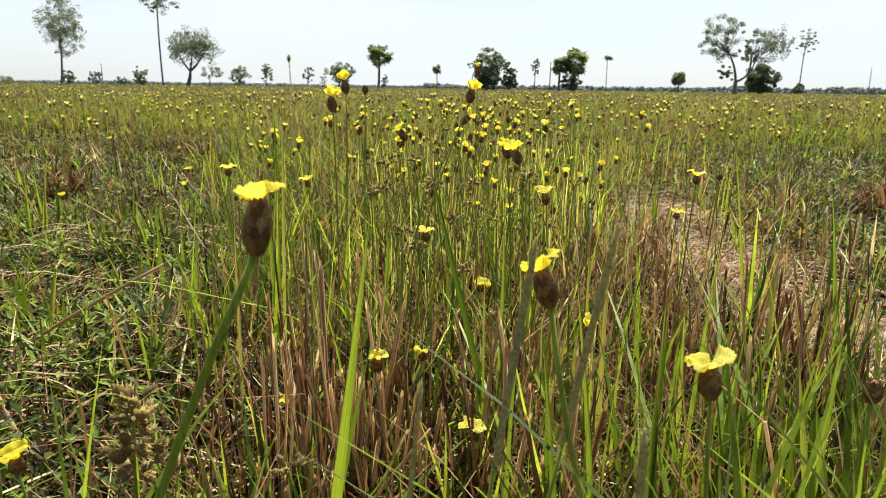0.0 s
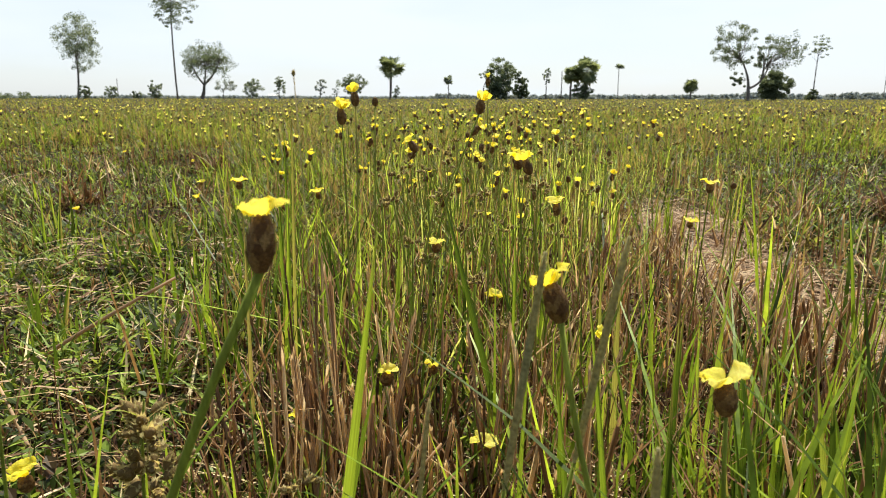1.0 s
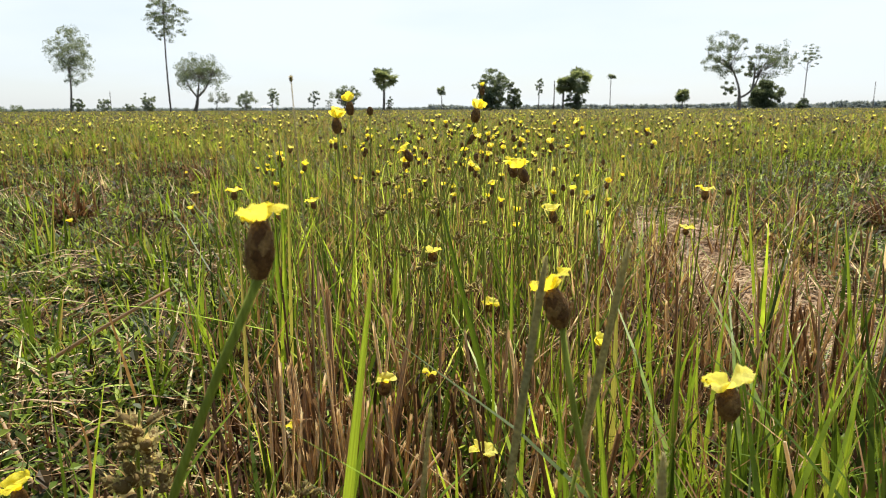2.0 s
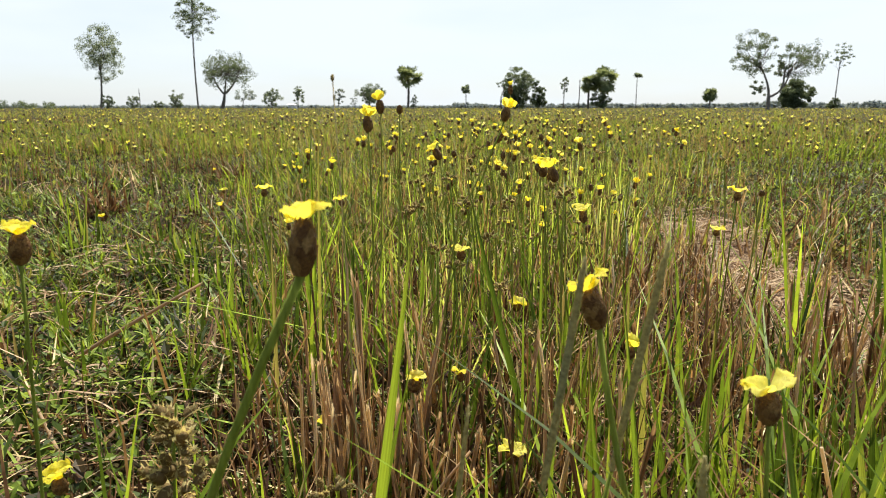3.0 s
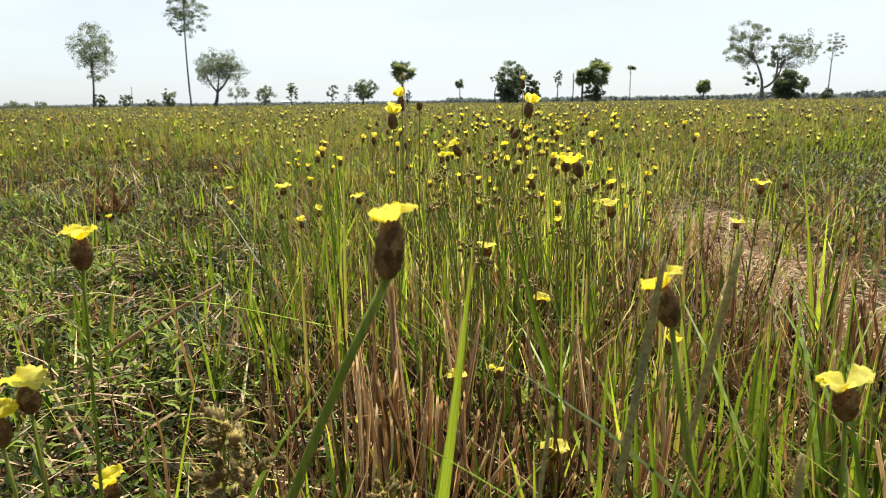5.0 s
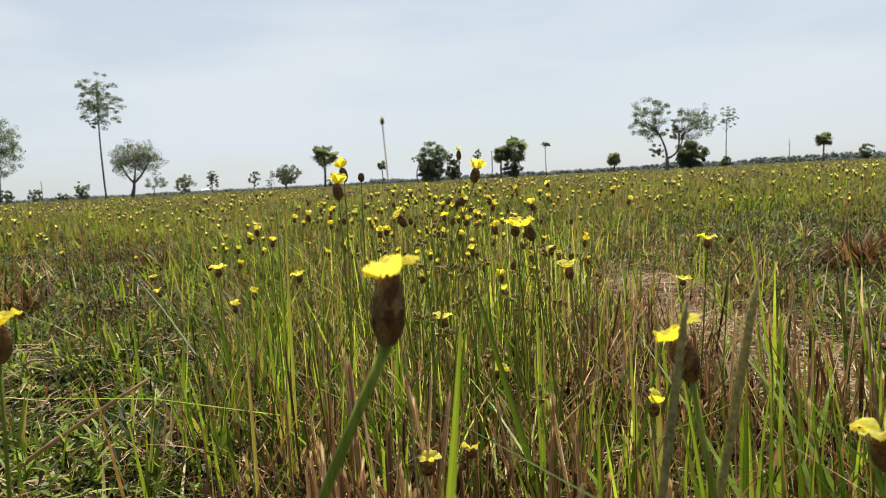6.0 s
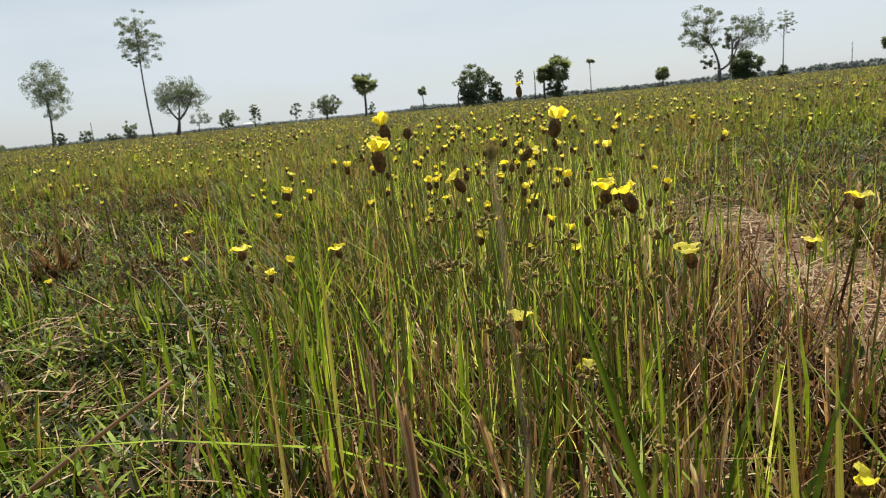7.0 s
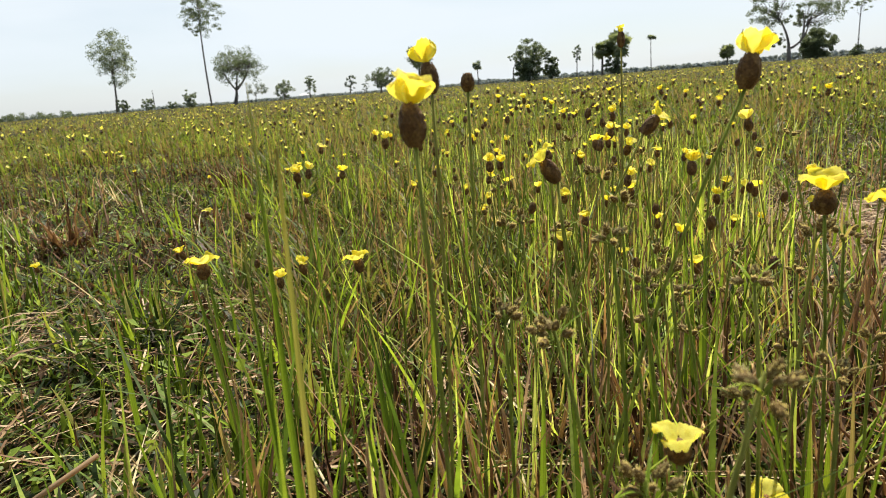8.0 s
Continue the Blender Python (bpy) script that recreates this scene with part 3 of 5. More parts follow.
dead_pole(-115.3, 200, 6.0, "bare grey dead trunk without branches")
dead_pole(13.4, 170, 6.8, "bare straight dead trunk among palms", 0.14)
dead_pole(154, 300, 10.7, "thin bare pole in the hazy distance", 0.16)


def white_shed(x, y):
    t = thing("shed", "small white shed far across the field", "shed", pose(x, y, 0))
    paint = plant_matter("white_wall", [(0.72, 0.73, 0.72), (0.78, 0.78, 0.77)], 0.7, 0.0, "object", grain=2, bump=0.1)
    wall = [(-1.6, -1.2, 0), (1.6, -1.2, 0), (1.6, 1.2, 0), (-1.6, 1.2, 0), (-1.6, -1.2, 1.3), (1.6, -1.2, 1.3), (1.6, 1.2, 1.3), (-1.6, 1.2, 1.3)]
    box = [(0, 1, 5, 4), (1, 2, 6, 5), (2, 3, 7, 6), (3, 0, 4, 7)]
    part("wall", mesh("wall", wall, box, paint), t)
    roof = [(-1.9, -1.5, 1.3), (1.9, -1.5, 1.3), (1.9, 1.5, 1.3), (-1.9, 1.5, 1.3), (-1.9, 0, 1.9), (1.9, 0, 1.9)]
    part("roof", mesh("roof", roof, [(0, 1, 5, 4), (2, 3, 4, 5), (0, 4, 3), (1, 2, 5)], paint), t)


white_shed(-94.5, 280)


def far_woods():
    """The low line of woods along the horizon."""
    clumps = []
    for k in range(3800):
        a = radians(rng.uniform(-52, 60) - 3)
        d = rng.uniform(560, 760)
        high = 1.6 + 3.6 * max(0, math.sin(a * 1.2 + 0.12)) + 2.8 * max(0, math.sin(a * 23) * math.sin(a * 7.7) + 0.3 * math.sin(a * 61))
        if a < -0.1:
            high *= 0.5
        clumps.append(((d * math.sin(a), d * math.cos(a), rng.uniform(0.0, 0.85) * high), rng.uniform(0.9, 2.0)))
    tagged(new("far_woods", mesh("far_woods", *leaf_cloud(clumps, 11, 1.9, 0.6), m_woods_haze)), "hazy blue-grey line of distant woods", "woods", kind="stuff")


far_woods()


def hedge():
    clumps = [((x, 205 + rng.uniform(-4, 4), rng.uniform(0.2, 1.9)), rng.uniform(0.7, 1.3)) for x in np.linspace(-196, -146, 60)]
    tagged(new("hedge", mesh("hedge", *leaf_cloud(clumps, 40, 0.3), m_leaf)), "low dark hedge along the field edge", "hedge", kind="stuff")


hedge()

# ---- the field's growth ----
def stuff(name, verts, faces, mats, label, category):
    return tagged(new(name, mesh(name, verts, faces, mats)), label, category, kind="stuff")


def seat(p):
    p[:, 2] = relief(p[:, 0], p[:, 1]) - 0.004
    return p


def patchy(p, scale, seed):
    return np.array([noise.noise(Vector((x * scale + seed, y * scale, seed))) for x, y, _ in p])


def field_grass():
    """Mixed grass over the whole field: leaning clumps near, single blades towards the horizon."""
    c, d = wedge(8000, 1.3, 14, 0.95)
    keep = (strip_of(c) > rng.uniform(0.5, 2.4, len(c))) & ~(low_side(c) & (rng.random(len(c)) < 0.6))
    keep &= (d > 2.7) | (rng.random(len(c)) < 0.5)
    c, d = c[keep], d[keep]
    grow = np.clip(0.8 + 0.8 * patchy(c, 0.5, 3.1) + 0.9 * patchy(c, 2.3, 9.4), 0.25, 1.35)
    grow = np.where(low_side(c), grow * 0.38, grow)
    grow = np.where(brown_patch(c), grow * 0.6, grow)
    many = 11
    p = np.repeat(c, many, 0)
    dd, k = np.repeat(d, many), np.repeat(grow, many)
    n = len(p)
    az = rng.uniform(0, 6.283, n)
    r = np.abs(rng.normal(0, 0.016, n)) * (1 + 0.12 * dd)
    p[:, 0] += r * np.cos(az)
    p[:, 1] += r * np.sin(az)
    tall = rng.uniform(0.04, 0.17, n) * k
    w = rng.uniform(0.0024, 0.0065, n) + dd / 1000
    v, f = blades(seat(p), tall, w, az + rng.normal(0, 0.5, n), np.abs(rng.normal(0.15, 0.34, n)), rng.normal(0.4, 0.5, n), 3)
    stuff("field_grass", v, f, m_field, "mixed green and dry grass across the field", "grass")
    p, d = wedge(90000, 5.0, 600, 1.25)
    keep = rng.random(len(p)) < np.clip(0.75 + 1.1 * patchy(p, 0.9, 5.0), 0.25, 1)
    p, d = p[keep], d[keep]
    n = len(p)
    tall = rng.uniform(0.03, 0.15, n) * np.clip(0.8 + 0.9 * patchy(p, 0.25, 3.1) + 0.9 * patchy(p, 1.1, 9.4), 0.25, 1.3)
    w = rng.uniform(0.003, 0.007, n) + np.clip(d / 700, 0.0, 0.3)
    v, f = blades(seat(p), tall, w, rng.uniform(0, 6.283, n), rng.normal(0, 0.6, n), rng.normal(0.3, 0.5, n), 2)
    stuff("distant_grass", v, f, m_distant_lit, "mixed grass reaching to the horizon", "grass")


def brown_stalks():
    """Thin upright red-brown stalks among the farther flowers."""
    p, d = wedge(9000, 2.6, 22, 1.0)
    keep = patchy(p, 0.7, 17.0) + 0.6 * patchy(p, 2.6, 27.0) + rng.normal(0, 0.15, len(p)) > 0.02
    keep &= (strip_of(p) > 1.6) & ~(low_side(p) & (rng.random(len(p)) < 0.5))
    p, d = p[keep], d[keep]
    n = len(p)
    v, f = blades(seat(p), rng.uniform(0.08, 0.21, n), 0.0022 + 0.0007 * d, rng.uniform(0, 6.283, n), rng.normal(0, 0.16, n), rng.normal(0, 0.2, n), 2)
    stuff("brown_stalks", v, f, m_dry, "thin upright red-brown stalks among the flowers", "grass")


def near_grass():
    """Thin green blades and rushes round the near flowers."""
    p, d = wedge(3000, 0.30, 2.0, 0.5)
    keep = (strip_of(p) > rng.uniform(0.1, 1.6, len(p))) & (rng.random(len(p)) < np.clip(0.62 + 0.9 * patchy(p, 4.0, 8.0), 0.1, 1))
    keep &= ~(low_side(p) & (rng.random(len(p)) < 0.62))
    keep &= ~(brown_patch(p) & (rng.random(len(p)) < 0.75))
    keep &= ~((p[:, 1] > 0.8) & (p[:, 1] < 1.15) & (p[:, 0] > -0.3) & (rng.random(len(p)) < 0.35))
    p, d = p[keep], d[keep]
    n = len(p)
    tall = np.where(low_side(p), rng.uniform(0.03, 0.11, n), rng.uniform(0.06, 0.26, n))
    tall = np.where(corridor(p, 0.14), np.minimum(tall, 0.13), tall)
    v, f = blades(seat(p), tall, rng.uniform(0.0020, 0.0062, n), rng.uniform(0, 6.283, n), rng.normal(0, 0.36, n), rng.normal(0.25, 0.45, n), 4)
    stuff("fine_grass", v, f, m_grass, "fine upright green grass and rushes", "grass")
    p, d = wedge(6500, 0.30, 2.6, 0.6)
    keep = (strip_of(p) > rng.uniform(0.6, 1.3, len(p)))
    p = p[keep]
    n = len(p)
    tall = np.where(low_side(p), rng.uniform(0.02, 0.07, n), rng.uniform(0.04, 0.19, n))
    tall = np.where(corridor(p, 0.14), np.minimum(tall, 0.12), tall)
    v, f = blades(seat(p), tall, rng.uniform(0.0014, 0.0038, n), rng.uniform(0, 6.283, n), rng.normal(0, 0.45, n), rng.normal(0.2, 0.4, n), 3)
    stuff("dry_grass", v, f, m_dry, "withered brown grass between the green blades", "grass")


def rushes():
    """Thin yellow-green stems that stand close together among the flowers."""
    n = 2700
    y = rng.uniform(0.76, 3.6, n)
    p = np.stack([-0.07 + rng.normal(0, 0.15, n) * (0.6 + 0.7 * y), y, np.zeros(n)], 1)
    p = p[(strip_of(p) > 1.2) & ~low_side(p) & ~(brown_patch(p) & (rng.random(n) < 0.8))]
    n = len(p)
    v, f = blades(seat(p), rng.uniform(0.05, 0.22, n), rng.uniform(0.0016, 0.0042, n), rng.uniform(0, 6.283, n), rng.normal(0, 0.22, n), rng.normal(0.1, 0.3, n), 4)
    stuff("rushes", v, f, m_rush, "thin straw-coloured and yellow-green rush stems", "rushes")


def tangle():
    """Bent and fallen stems that lie across one another close to the soil."""
    for name, n, low, high, mat, label in (("fallen_stems", 9000, 0.012, 0.07, m_straw, "pale fallen stems tangled low over the soil"),
                                           ("bent_grass", 5200, 0.015, 0.07, m_grass, "bent green grass low over the soil")):
        p, d = wedge(n, 0.36, 3.2, 0.6)
        p = p[(strip_of(p) > rng.uniform(0.0, 1.2, len(p))) & ~(low_side(p) & (rng.random(len(p)) < (0.45 if mat is m_grass else 0.68)))]
        n = len(p)
        v, f = blades(seat(p), rng.uniform(low, high, n), rng.uniform(0.0014, 0.0050, n), rng.uniform(0, 6.283, n), rng.uniform(0.4, 2.4, n), rng.normal(0.6, 0.7, n), 4)
        stuff(name, v, f, mat, label, "grass")


def cover():
    """Creeping small leaves on the soil."""
    p, d = wedge(120000, 0.40, 16.0, 0.85)
    q = np.stack([rng.uniform(-8, 8, 60000), rng.uniform(-7, 7, 60000), np.zeros(60000)], 1)
    q = q[q[:, 1] + 0.1 < 0.85 * np.abs(q[:, 0] + 0.1)]
    p, d = np.concatenate([p, q]), np.concatenate([d, np.full(len(q), 5.0)])
    lush = low_side(p)
    keep = np.where(lush, rng.random(len(p)) < 0.62, rng.random(len(p)) < 0.6) & (strip_of(p) > rng.uniform(0.8, 1.5, len(p)))
    p, lush, d = p[keep], lush[keep], d[keep]
    n = len(p)
    seat(p)
    p[:, 2] += np.where(lush, rng.uniform(0.004, 0.04, n), rng.uniform(0.004, 0.03, n) + np.clip(0.012 * d, 0, 0.06) * rng.random(n))
    L = rng.uniform(0.006, 0.019, n) * (1 + 0.16 * d)
    W = L * rng.uniform(0.3, 0.62, n)
    az, up = rng.uniform(0, 6.283, n), rng.normal(0.35, 0.45, n)
    a = np.stack([np.cos(az) * np.cos(up), np.sin(az) * np.cos(up), np.sin(up)], 1)
    b = np.stack([-np.sin(az), np.cos(az), rng.normal(0, 0.3, n)], 1)
    m = p + a * (L * 0.55)[:, None]
    m[:, 2] += L * 0.12
    v = np.stack([p, m - b * W[:, None] * 0.5, p + a * L[:, None], m + b * W[:, None] * 0.5], 1).reshape(-1, 3)
    f = (np.arange(n)[:, None] * 4 + np.arange(4)[None]).tolist()
    stuff("ground_cover", v, f, m_cover, "creeping small-leaved green ground cover", "ground cover")


def low_herbage():
    """Short broad curling leaves on the low sides."""
    p, d = wedge(46000, 0.6, 7.0, 0.6, 50)
    q = low_side(p) | (rng.random(len(p)) < 0.25)
    p = p[q & ((p[:, 1] > 1.05) | (rng.random(len(p)) < 0.4)) & (strip_of(p) > 1.3) & (patchy(p, 3.0, 4.0) + rng.normal(0, 0.2, len(p)) > -0.15)]
    n = len(p)
    v, f = blades(seat(p), rng.uniform(0.02, 0.075, n), rng.uniform(0.003, 0.010, n), rng.uniform(0, 6.283, n), np.abs(rng.normal(0.3, 0.4, n)), rng.normal(0.7, 0.5, n), 3)
    stuff("low_herbage", v, f, m_cover, "short broad-leaved olive herbage over the soil", "herbage")


def thatch():
    """Dark dead leaves packed under the living growth, near-black to deepen its shade."""
    p, d = wedge(32000, 0.38, 6.0, 0.75)
    p = p[(strip_of(p) > 1.4) & ~(low_side(p) & (rng.random(len(p)) < 0.15)) & ((p[:, 1] < 1.5) | (rng.random(len(p)) < 0.4))]
    n = len(p)
    tall = np.where(low_side(p), rng.uniform(0.01, 0.03, n), rng.uniform(0.015, 0.08, n))
    v, f = blades(seat(p), tall, rng.uniform(0.002, 0.007, n), rng.uniform(0, 6.283, n), rng.normal(0.2, 0.6, n), rng.normal(0.3, 0.5, n), 2)
    stuff("thatch", v, f, m_thatch_shade, "dark brown dead leaves deepening the shade under the grass", "thatch")


def lodged_straw():
    """Long pale straw laid over on the low side."""
    n = 220
    y = rng.uniform(1.2, 4.0, n)
    p = np.stack([-0.15 - 0.42 * y - rng.random(n) * (0.4 + 0.5 * y), y, np.zeros(n)], 1)
    v, f = blades(seat(p), rng.uniform(0.03, 0.10, n), rng.uniform(0.003, 0.006, n), rng.uniform(0, 6.283, n), rng.uniform(0.6, 3.0, n), rng.normal(0.4, 0.5, n), 3)
    stuff("lodged_straw", v, f, m_straw, "long pale straw lying over low herbage", "straw")


def matted_grass():
    """Brown withered grass matted down beyond the low herbage."""
    n = 14000
    y = rng.uniform(1.5, 5.6, n)
    x = -0.35 - 0.34 * y - rng.random(n) ** 1.3 * (0.3 + 0.75 * y)
    right = rng.random(n) < 0.35
    x = np.where(right, 0.55 + 0.18 * y + rng.random(n) * 0.7 * y, x)
    p = np.stack([x, y, np.zeros(n)], 1)
    p = p[patchy(p, 1.3, 14.0) + rng.normal(0, 0.15, n) > -0.08]
    n = len(p)
    v, f = blades(seat(p), rng.uniform(0.015, 0.065, n), rng.uniform(0.003, 0.009, n), rng.uniform(0, 6.283, n), rng.normal(0.2, 0.9, n), rng.normal(0.6, 0.6, n), 3)
    stuff("matted_grass", v, f, m_thatch_shade, "withered brown grass matted over the soil", "grass")


def litter():
    """Dead straw lying about, thickest on the bare strip."""
    p, d = wedge(5200, 0.40, 6.0, 0.8)
    q = np.stack([rng.normal(STRIP[0], STRIP[2] * 0.8, 3600), rng.normal(STRIP[1], STRIP[3] * 0.55, 3600), np.zeros(3600)], 1)
    p = p[~(low_side(p) & (rng.random(len(p)) < 0.35))]
    low = np.stack([rng.uniform(-1.1, -0.28, 900), rng.uniform(0.45, 1.5, 900), np.zeros(900)], 1)
    p = np.concatenate([p, q, low])
    n = len(p)
    seat(p)
    p[:, 2] += rng.uniform(0.005, 0.018, n) + np.where(np.arange(n) >= n - 900, rng.uniform(0, 0.025, n), 0)
    L, W = rng.uniform(0.02, 0.13, n), rng.uniform(0.0010, 0.0028, n)
    az, up = rng.uniform(0, 6.283, n), rng.normal(0.02, 0.16, n)
    a = np.stack([np.cos(az), np.sin(az), np.sin(up)], 1)
    b = np.stack([-np.sin(az), np.cos(az), rng.normal(0, 0.4, n)], 1)
    mid = p.copy()
    mid[:, 2] += L * rng.uniform(0, 0.12, n)
    rows = [p - a * L[:, None] / 2, mid, p + a * L[:, None] / 2]
    v = np.stack([r + s * b * W[:, None] / 2 for r in rows for s in (-1, 1)], 1).reshape(-1, 3)
    o = np.arange(n)[:, None] * 6
    f = np.concatenate([o + np.array([[0, 1, 3, 2]]), o + np.array([[2, 3, 5, 4]])]).tolist()
    stuff("straw_litter", v, f, m_litter, "scattered dead straw and stalks on the soil", "straw")


def around():
    """The same growth beside and behind, thinner."""
    n = 190000
    a, d = rng.uniform(0, 6.283, n), 0.25 + 13 * rng.random(n) ** 0.6
    p = np.stack([-0.1 + d * np.sin(a), 0.05 + d * np.cos(a), np.zeros(n)], 1)
    p = p[(p[:, 1] + 0.1 < 0.85 * np.abs(p[:, 0] + 0.1)) & (strip_of(p) > 1)]
    n = len(p)
    tall = rng.uniform(0.04, 0.17, n) * np.clip(0.8 + 0.8 * patchy(p, 0.5, 3.1) + 0.9 * patchy(p, 2.3, 9.4), 0.25, 1.3)
    tall = np.where(corridor(p, 0.2), np.minimum(tall, 0.10), tall)
    v, f = blades(seat(p), tall, rng.uniform(0.006, 0.018, n), rng.uniform(0, 6.283, n), np.abs(rng.normal(0.3, 0.5, n)), rng.normal(0.5, 0.4, n), 2)
    stuff("surrounding_grass", v, f, m_field, "mixed grass beside and behind the flowers", "grass")


field_grass()
brown_stalks()
near_grass()
cover()
low_herbage()
lodged_straw()
matted_grass()
thatch()
litter()
tangle()
rushes()
around()

# ---- yellow-eyed grass: stem, bract head and three petals ----
def head_mesh(rings, around):
    """An ovoid head of overlapping bracts, 1 long and 1 wide, its foot at the origin."""
    def girth(s):
        return 0.45 * math.sin(math.pi * min(1, 0.06 + 0.90 * s)) ** 0.42 * (1.04 - 0.10 * s) if s < 0.999 else 0.15
    verts, faces = [], []
    core = [Vector((0, 0, i / 8)) for i in range(9)]
    pieces = [tube(core, [0.92 * girth(i / 8) for i in range(9)], 10)]
    for k in range(rings):
        s0 = 0.02 + 0.80 * k / rings
        s1 = min(1.04, s0 + 1.55 / rings + 0.06)
        for j in range(around):
            a0 = 2 * math.pi * (j + 0.5 * (k % 2)) / around
            da = 2 * math.pi / around * 0.62
            flare = 0.03 + 0.03 * math.sin(5 * j + 3 * k)
            grid = []
            for i, (s, wide, off) in enumerate(((s0, 0.75, 0.0), ((s0 + s1) / 2, 1.0, 0.03), (s1, 0.3, 0.035 + flare))):
                for u in (-1, 0, 1):
                    r = girth(min(s, 0.99)) + off - 0.02 * abs(u)
                    a = a0 + u * da * wide
                    grid.append(Vector((math.cos(a) * r, math.sin(a) * r, s)))
            pieces.append((grid, [(0, 1, 4, 3), (1, 2, 5, 4), (3, 4, 7, 6), (4, 5, 8, 7)]))
    return mesh("flower_head", *joined(pieces), m_head, True)


def petal_mesh(seed):
    """A crumpled petal, 1 long, clawed at its foot and fringed at its edge, that grows along x."""
    r = random.Random(seed)
    nu, nv = 9, 10
    verts, faces = [], []
    ph, fold = r.uniform(0, 6), r.uniform(-0.3, 0.3)
    notch = [r.uniform(-0.10, 0.06) for _ in range(nv + 1)]
    for i in range(nu + 1):
        s = i / nu
        body = max(0.0, (s - 0.10) / 0.90)
        half = 0.05 + 0.53 * math.sin(math.pi * body ** 0.75 * 0.78) ** 0.85 if body > 0 else 0.05
        for j in range(nv + 1):
            u = 2 * j / nv - 1
            x = s * (1 - 0.26 * u * u * s) + notch[j] * s ** 4
            crease = noise.noise(Vector((3.2 * s + 11 * seed, 2.6 * u, ph)))
            fine = noise.noise(Vector((8 * s + 5 * seed, 9 * u, ph)))
            z = 0.30 * math.sin(2.8 * s) * s - 0.22 * s ** 3 + (0.14 + fold * u) * u * u * s + 0.25 * s * crease + 0.09 * s * fine
            verts.append((x, half * u * (1 + 0.1 * crease), z))
    for i in range(nu):
        for j in range(nv):
            a = i * (nv + 1) + j
            faces.append((a, a + 1, a + nv + 2, a + nv + 1))
    return mesh("petal", verts, faces, m_petal, True)


HEADS = [head_mesh(7, 9), head_mesh(6, 8), head_mesh(5, 7)]
PETALS = [petal_mesh(s) for s in range(8)]
FLOWER_GROUP = "yellow-eyed grass in the field"


def flower(x, y, z, bx, by, long=0.013, wide=0.009, petals=3, size=0.0105, sway=(0, 0, 0), tip=None, side=(0, 0, 0), spread=68, thick=0.00095, label=""):
    """A stem from the soil at (bx, by) to a head whose top is at (x, y, z)."""
    g = float(relief(np.array([bx]), np.array([by]))[0])
    t = thing("yellow_eyed_grass", label or ("yellow-eyed grass with brown cone and open yellow petals" if petals else "yellow-eyed grass with closed dark brown cone"),
              "wildflower", pose(bx, by, g), FLOWER_GROUP)
    top = Vector((x - bx, y - by, z - g))
    axis = Vector(tip).normalized() if tip else (top - Vector(sway) * 3).normalized()
    foot = top - axis * long
    pts = bow((0, 0, -0.006), foot, sway, 9)
    part("stem", mesh("stem", *tube(pts, [thick * (1.25 - 0.35 * i / 8) for i in range(9)], 6), m_stem, True), t)
    own = random.Random(int(9000 * abs(x) + 70000 * y + 31000 * z))
    turn = own.uniform(0, 6.283)
    shape = HEADS[own.randrange(3)].copy()
    shape.transform(Matrix.Diagonal((wide, wide, long, 1)))
    place = Matrix.Translation(foot) @ lie(axis, turn)
    head = part("flower_head", shape, t, place)
    eye = foot + axis * long * 0.93
    out = lie(axis + Vector(side), turn)
    for k in range(petals):
        s = size * own.uniform(0.98, 1.22)
        up = radians(102 - spread + own.uniform(-14, 14))
        m = Matrix.Translation(eye) @ out @ Matrix.Rotation(2 * math.pi * k / 3 + own.uniform(-0.35, 0.35), 4, "Z") @ Matrix.Rotation(-up, 4, "Y")
        part("petal", PETALS[own.randrange(8)], head, place.inverted() @ m @ Matrix.Diagonal((s, s * 1.05, s, 1)))
    return t


# the flowers that stand nearest, one by one
BIG = "tall yellow-eyed grass with large brown cone and yellow petals"
flower(-0.154, 0.288, 0.300, -0.255, 0.300, 0.0215, 0.0112, 3, 0.0102, (-0.012, 0, 0), (0.10, 0, 1), (-0.25, 0.1, 0), 74, 0.0019, BIG)
flower(-0.046, 0.347, 0.261, 0.036, 0.350, 0.0185, 0.0112, 3, 0.0112, (-0.01, 0, 0), (-0.30, 0, 1), (-0.10, 0.2, 0), 70, 0.0015, BIG)
flower(0.029, 0.336, 0.222, 0.048, 0.350, 0.0155, 0.0108, 3, 0.0108, (0.0, 0, 0), (-0.12, 0, 1), (-0.05, 0, 0), 72, 0.0011)
flower(0.130, 0.387, 0.197, 0.130, 0.397, 0.0125, 0.0100, 0, thick=0.0016)
flower(-0.248, 0.880, 0.348, -0.262, 0.890, 0.0165, 0.0105, 3, 0.0115, (0.004, 0, 0), (-0.1, 0, 1), (-0.15, 0.1, 0), 44)
flower(-0.240, 0.775, 0.330, -0.243, 0.790, 0.0165, 0.0110, 3, 0.0125, (0.003, 0, 0), (-0.08, 0, 1), (0.30, -0.2, 0), 46)
flower(-0.232, 0.930, 0.342, -0.240, 0.940, 0.0110, 0.0085, 0)
flower(-0.094, 0.858, 0.339, -0.180, 0.880, 0.0160, 0.0115, 3, 0.0125, (-0.014, 0, 0), (0.18, 0, 1), (0.1, 0.3, 0), 46)
flower(-0.098, 1.313, 0.378, -0.110, 1.320, 0.0160, 0.0095, 2, 0.0090, (0.004, 0, 0), None, (0, 0, 0), 40)
flower(-0.044, 0.822, 0.274, 0.010, 0.845, 0.0175, 0.0120, 3, 0.0135, (-0.006, 0, 0), (-0.4, 0, 1), (-0.1, 0.4, 0), 62)
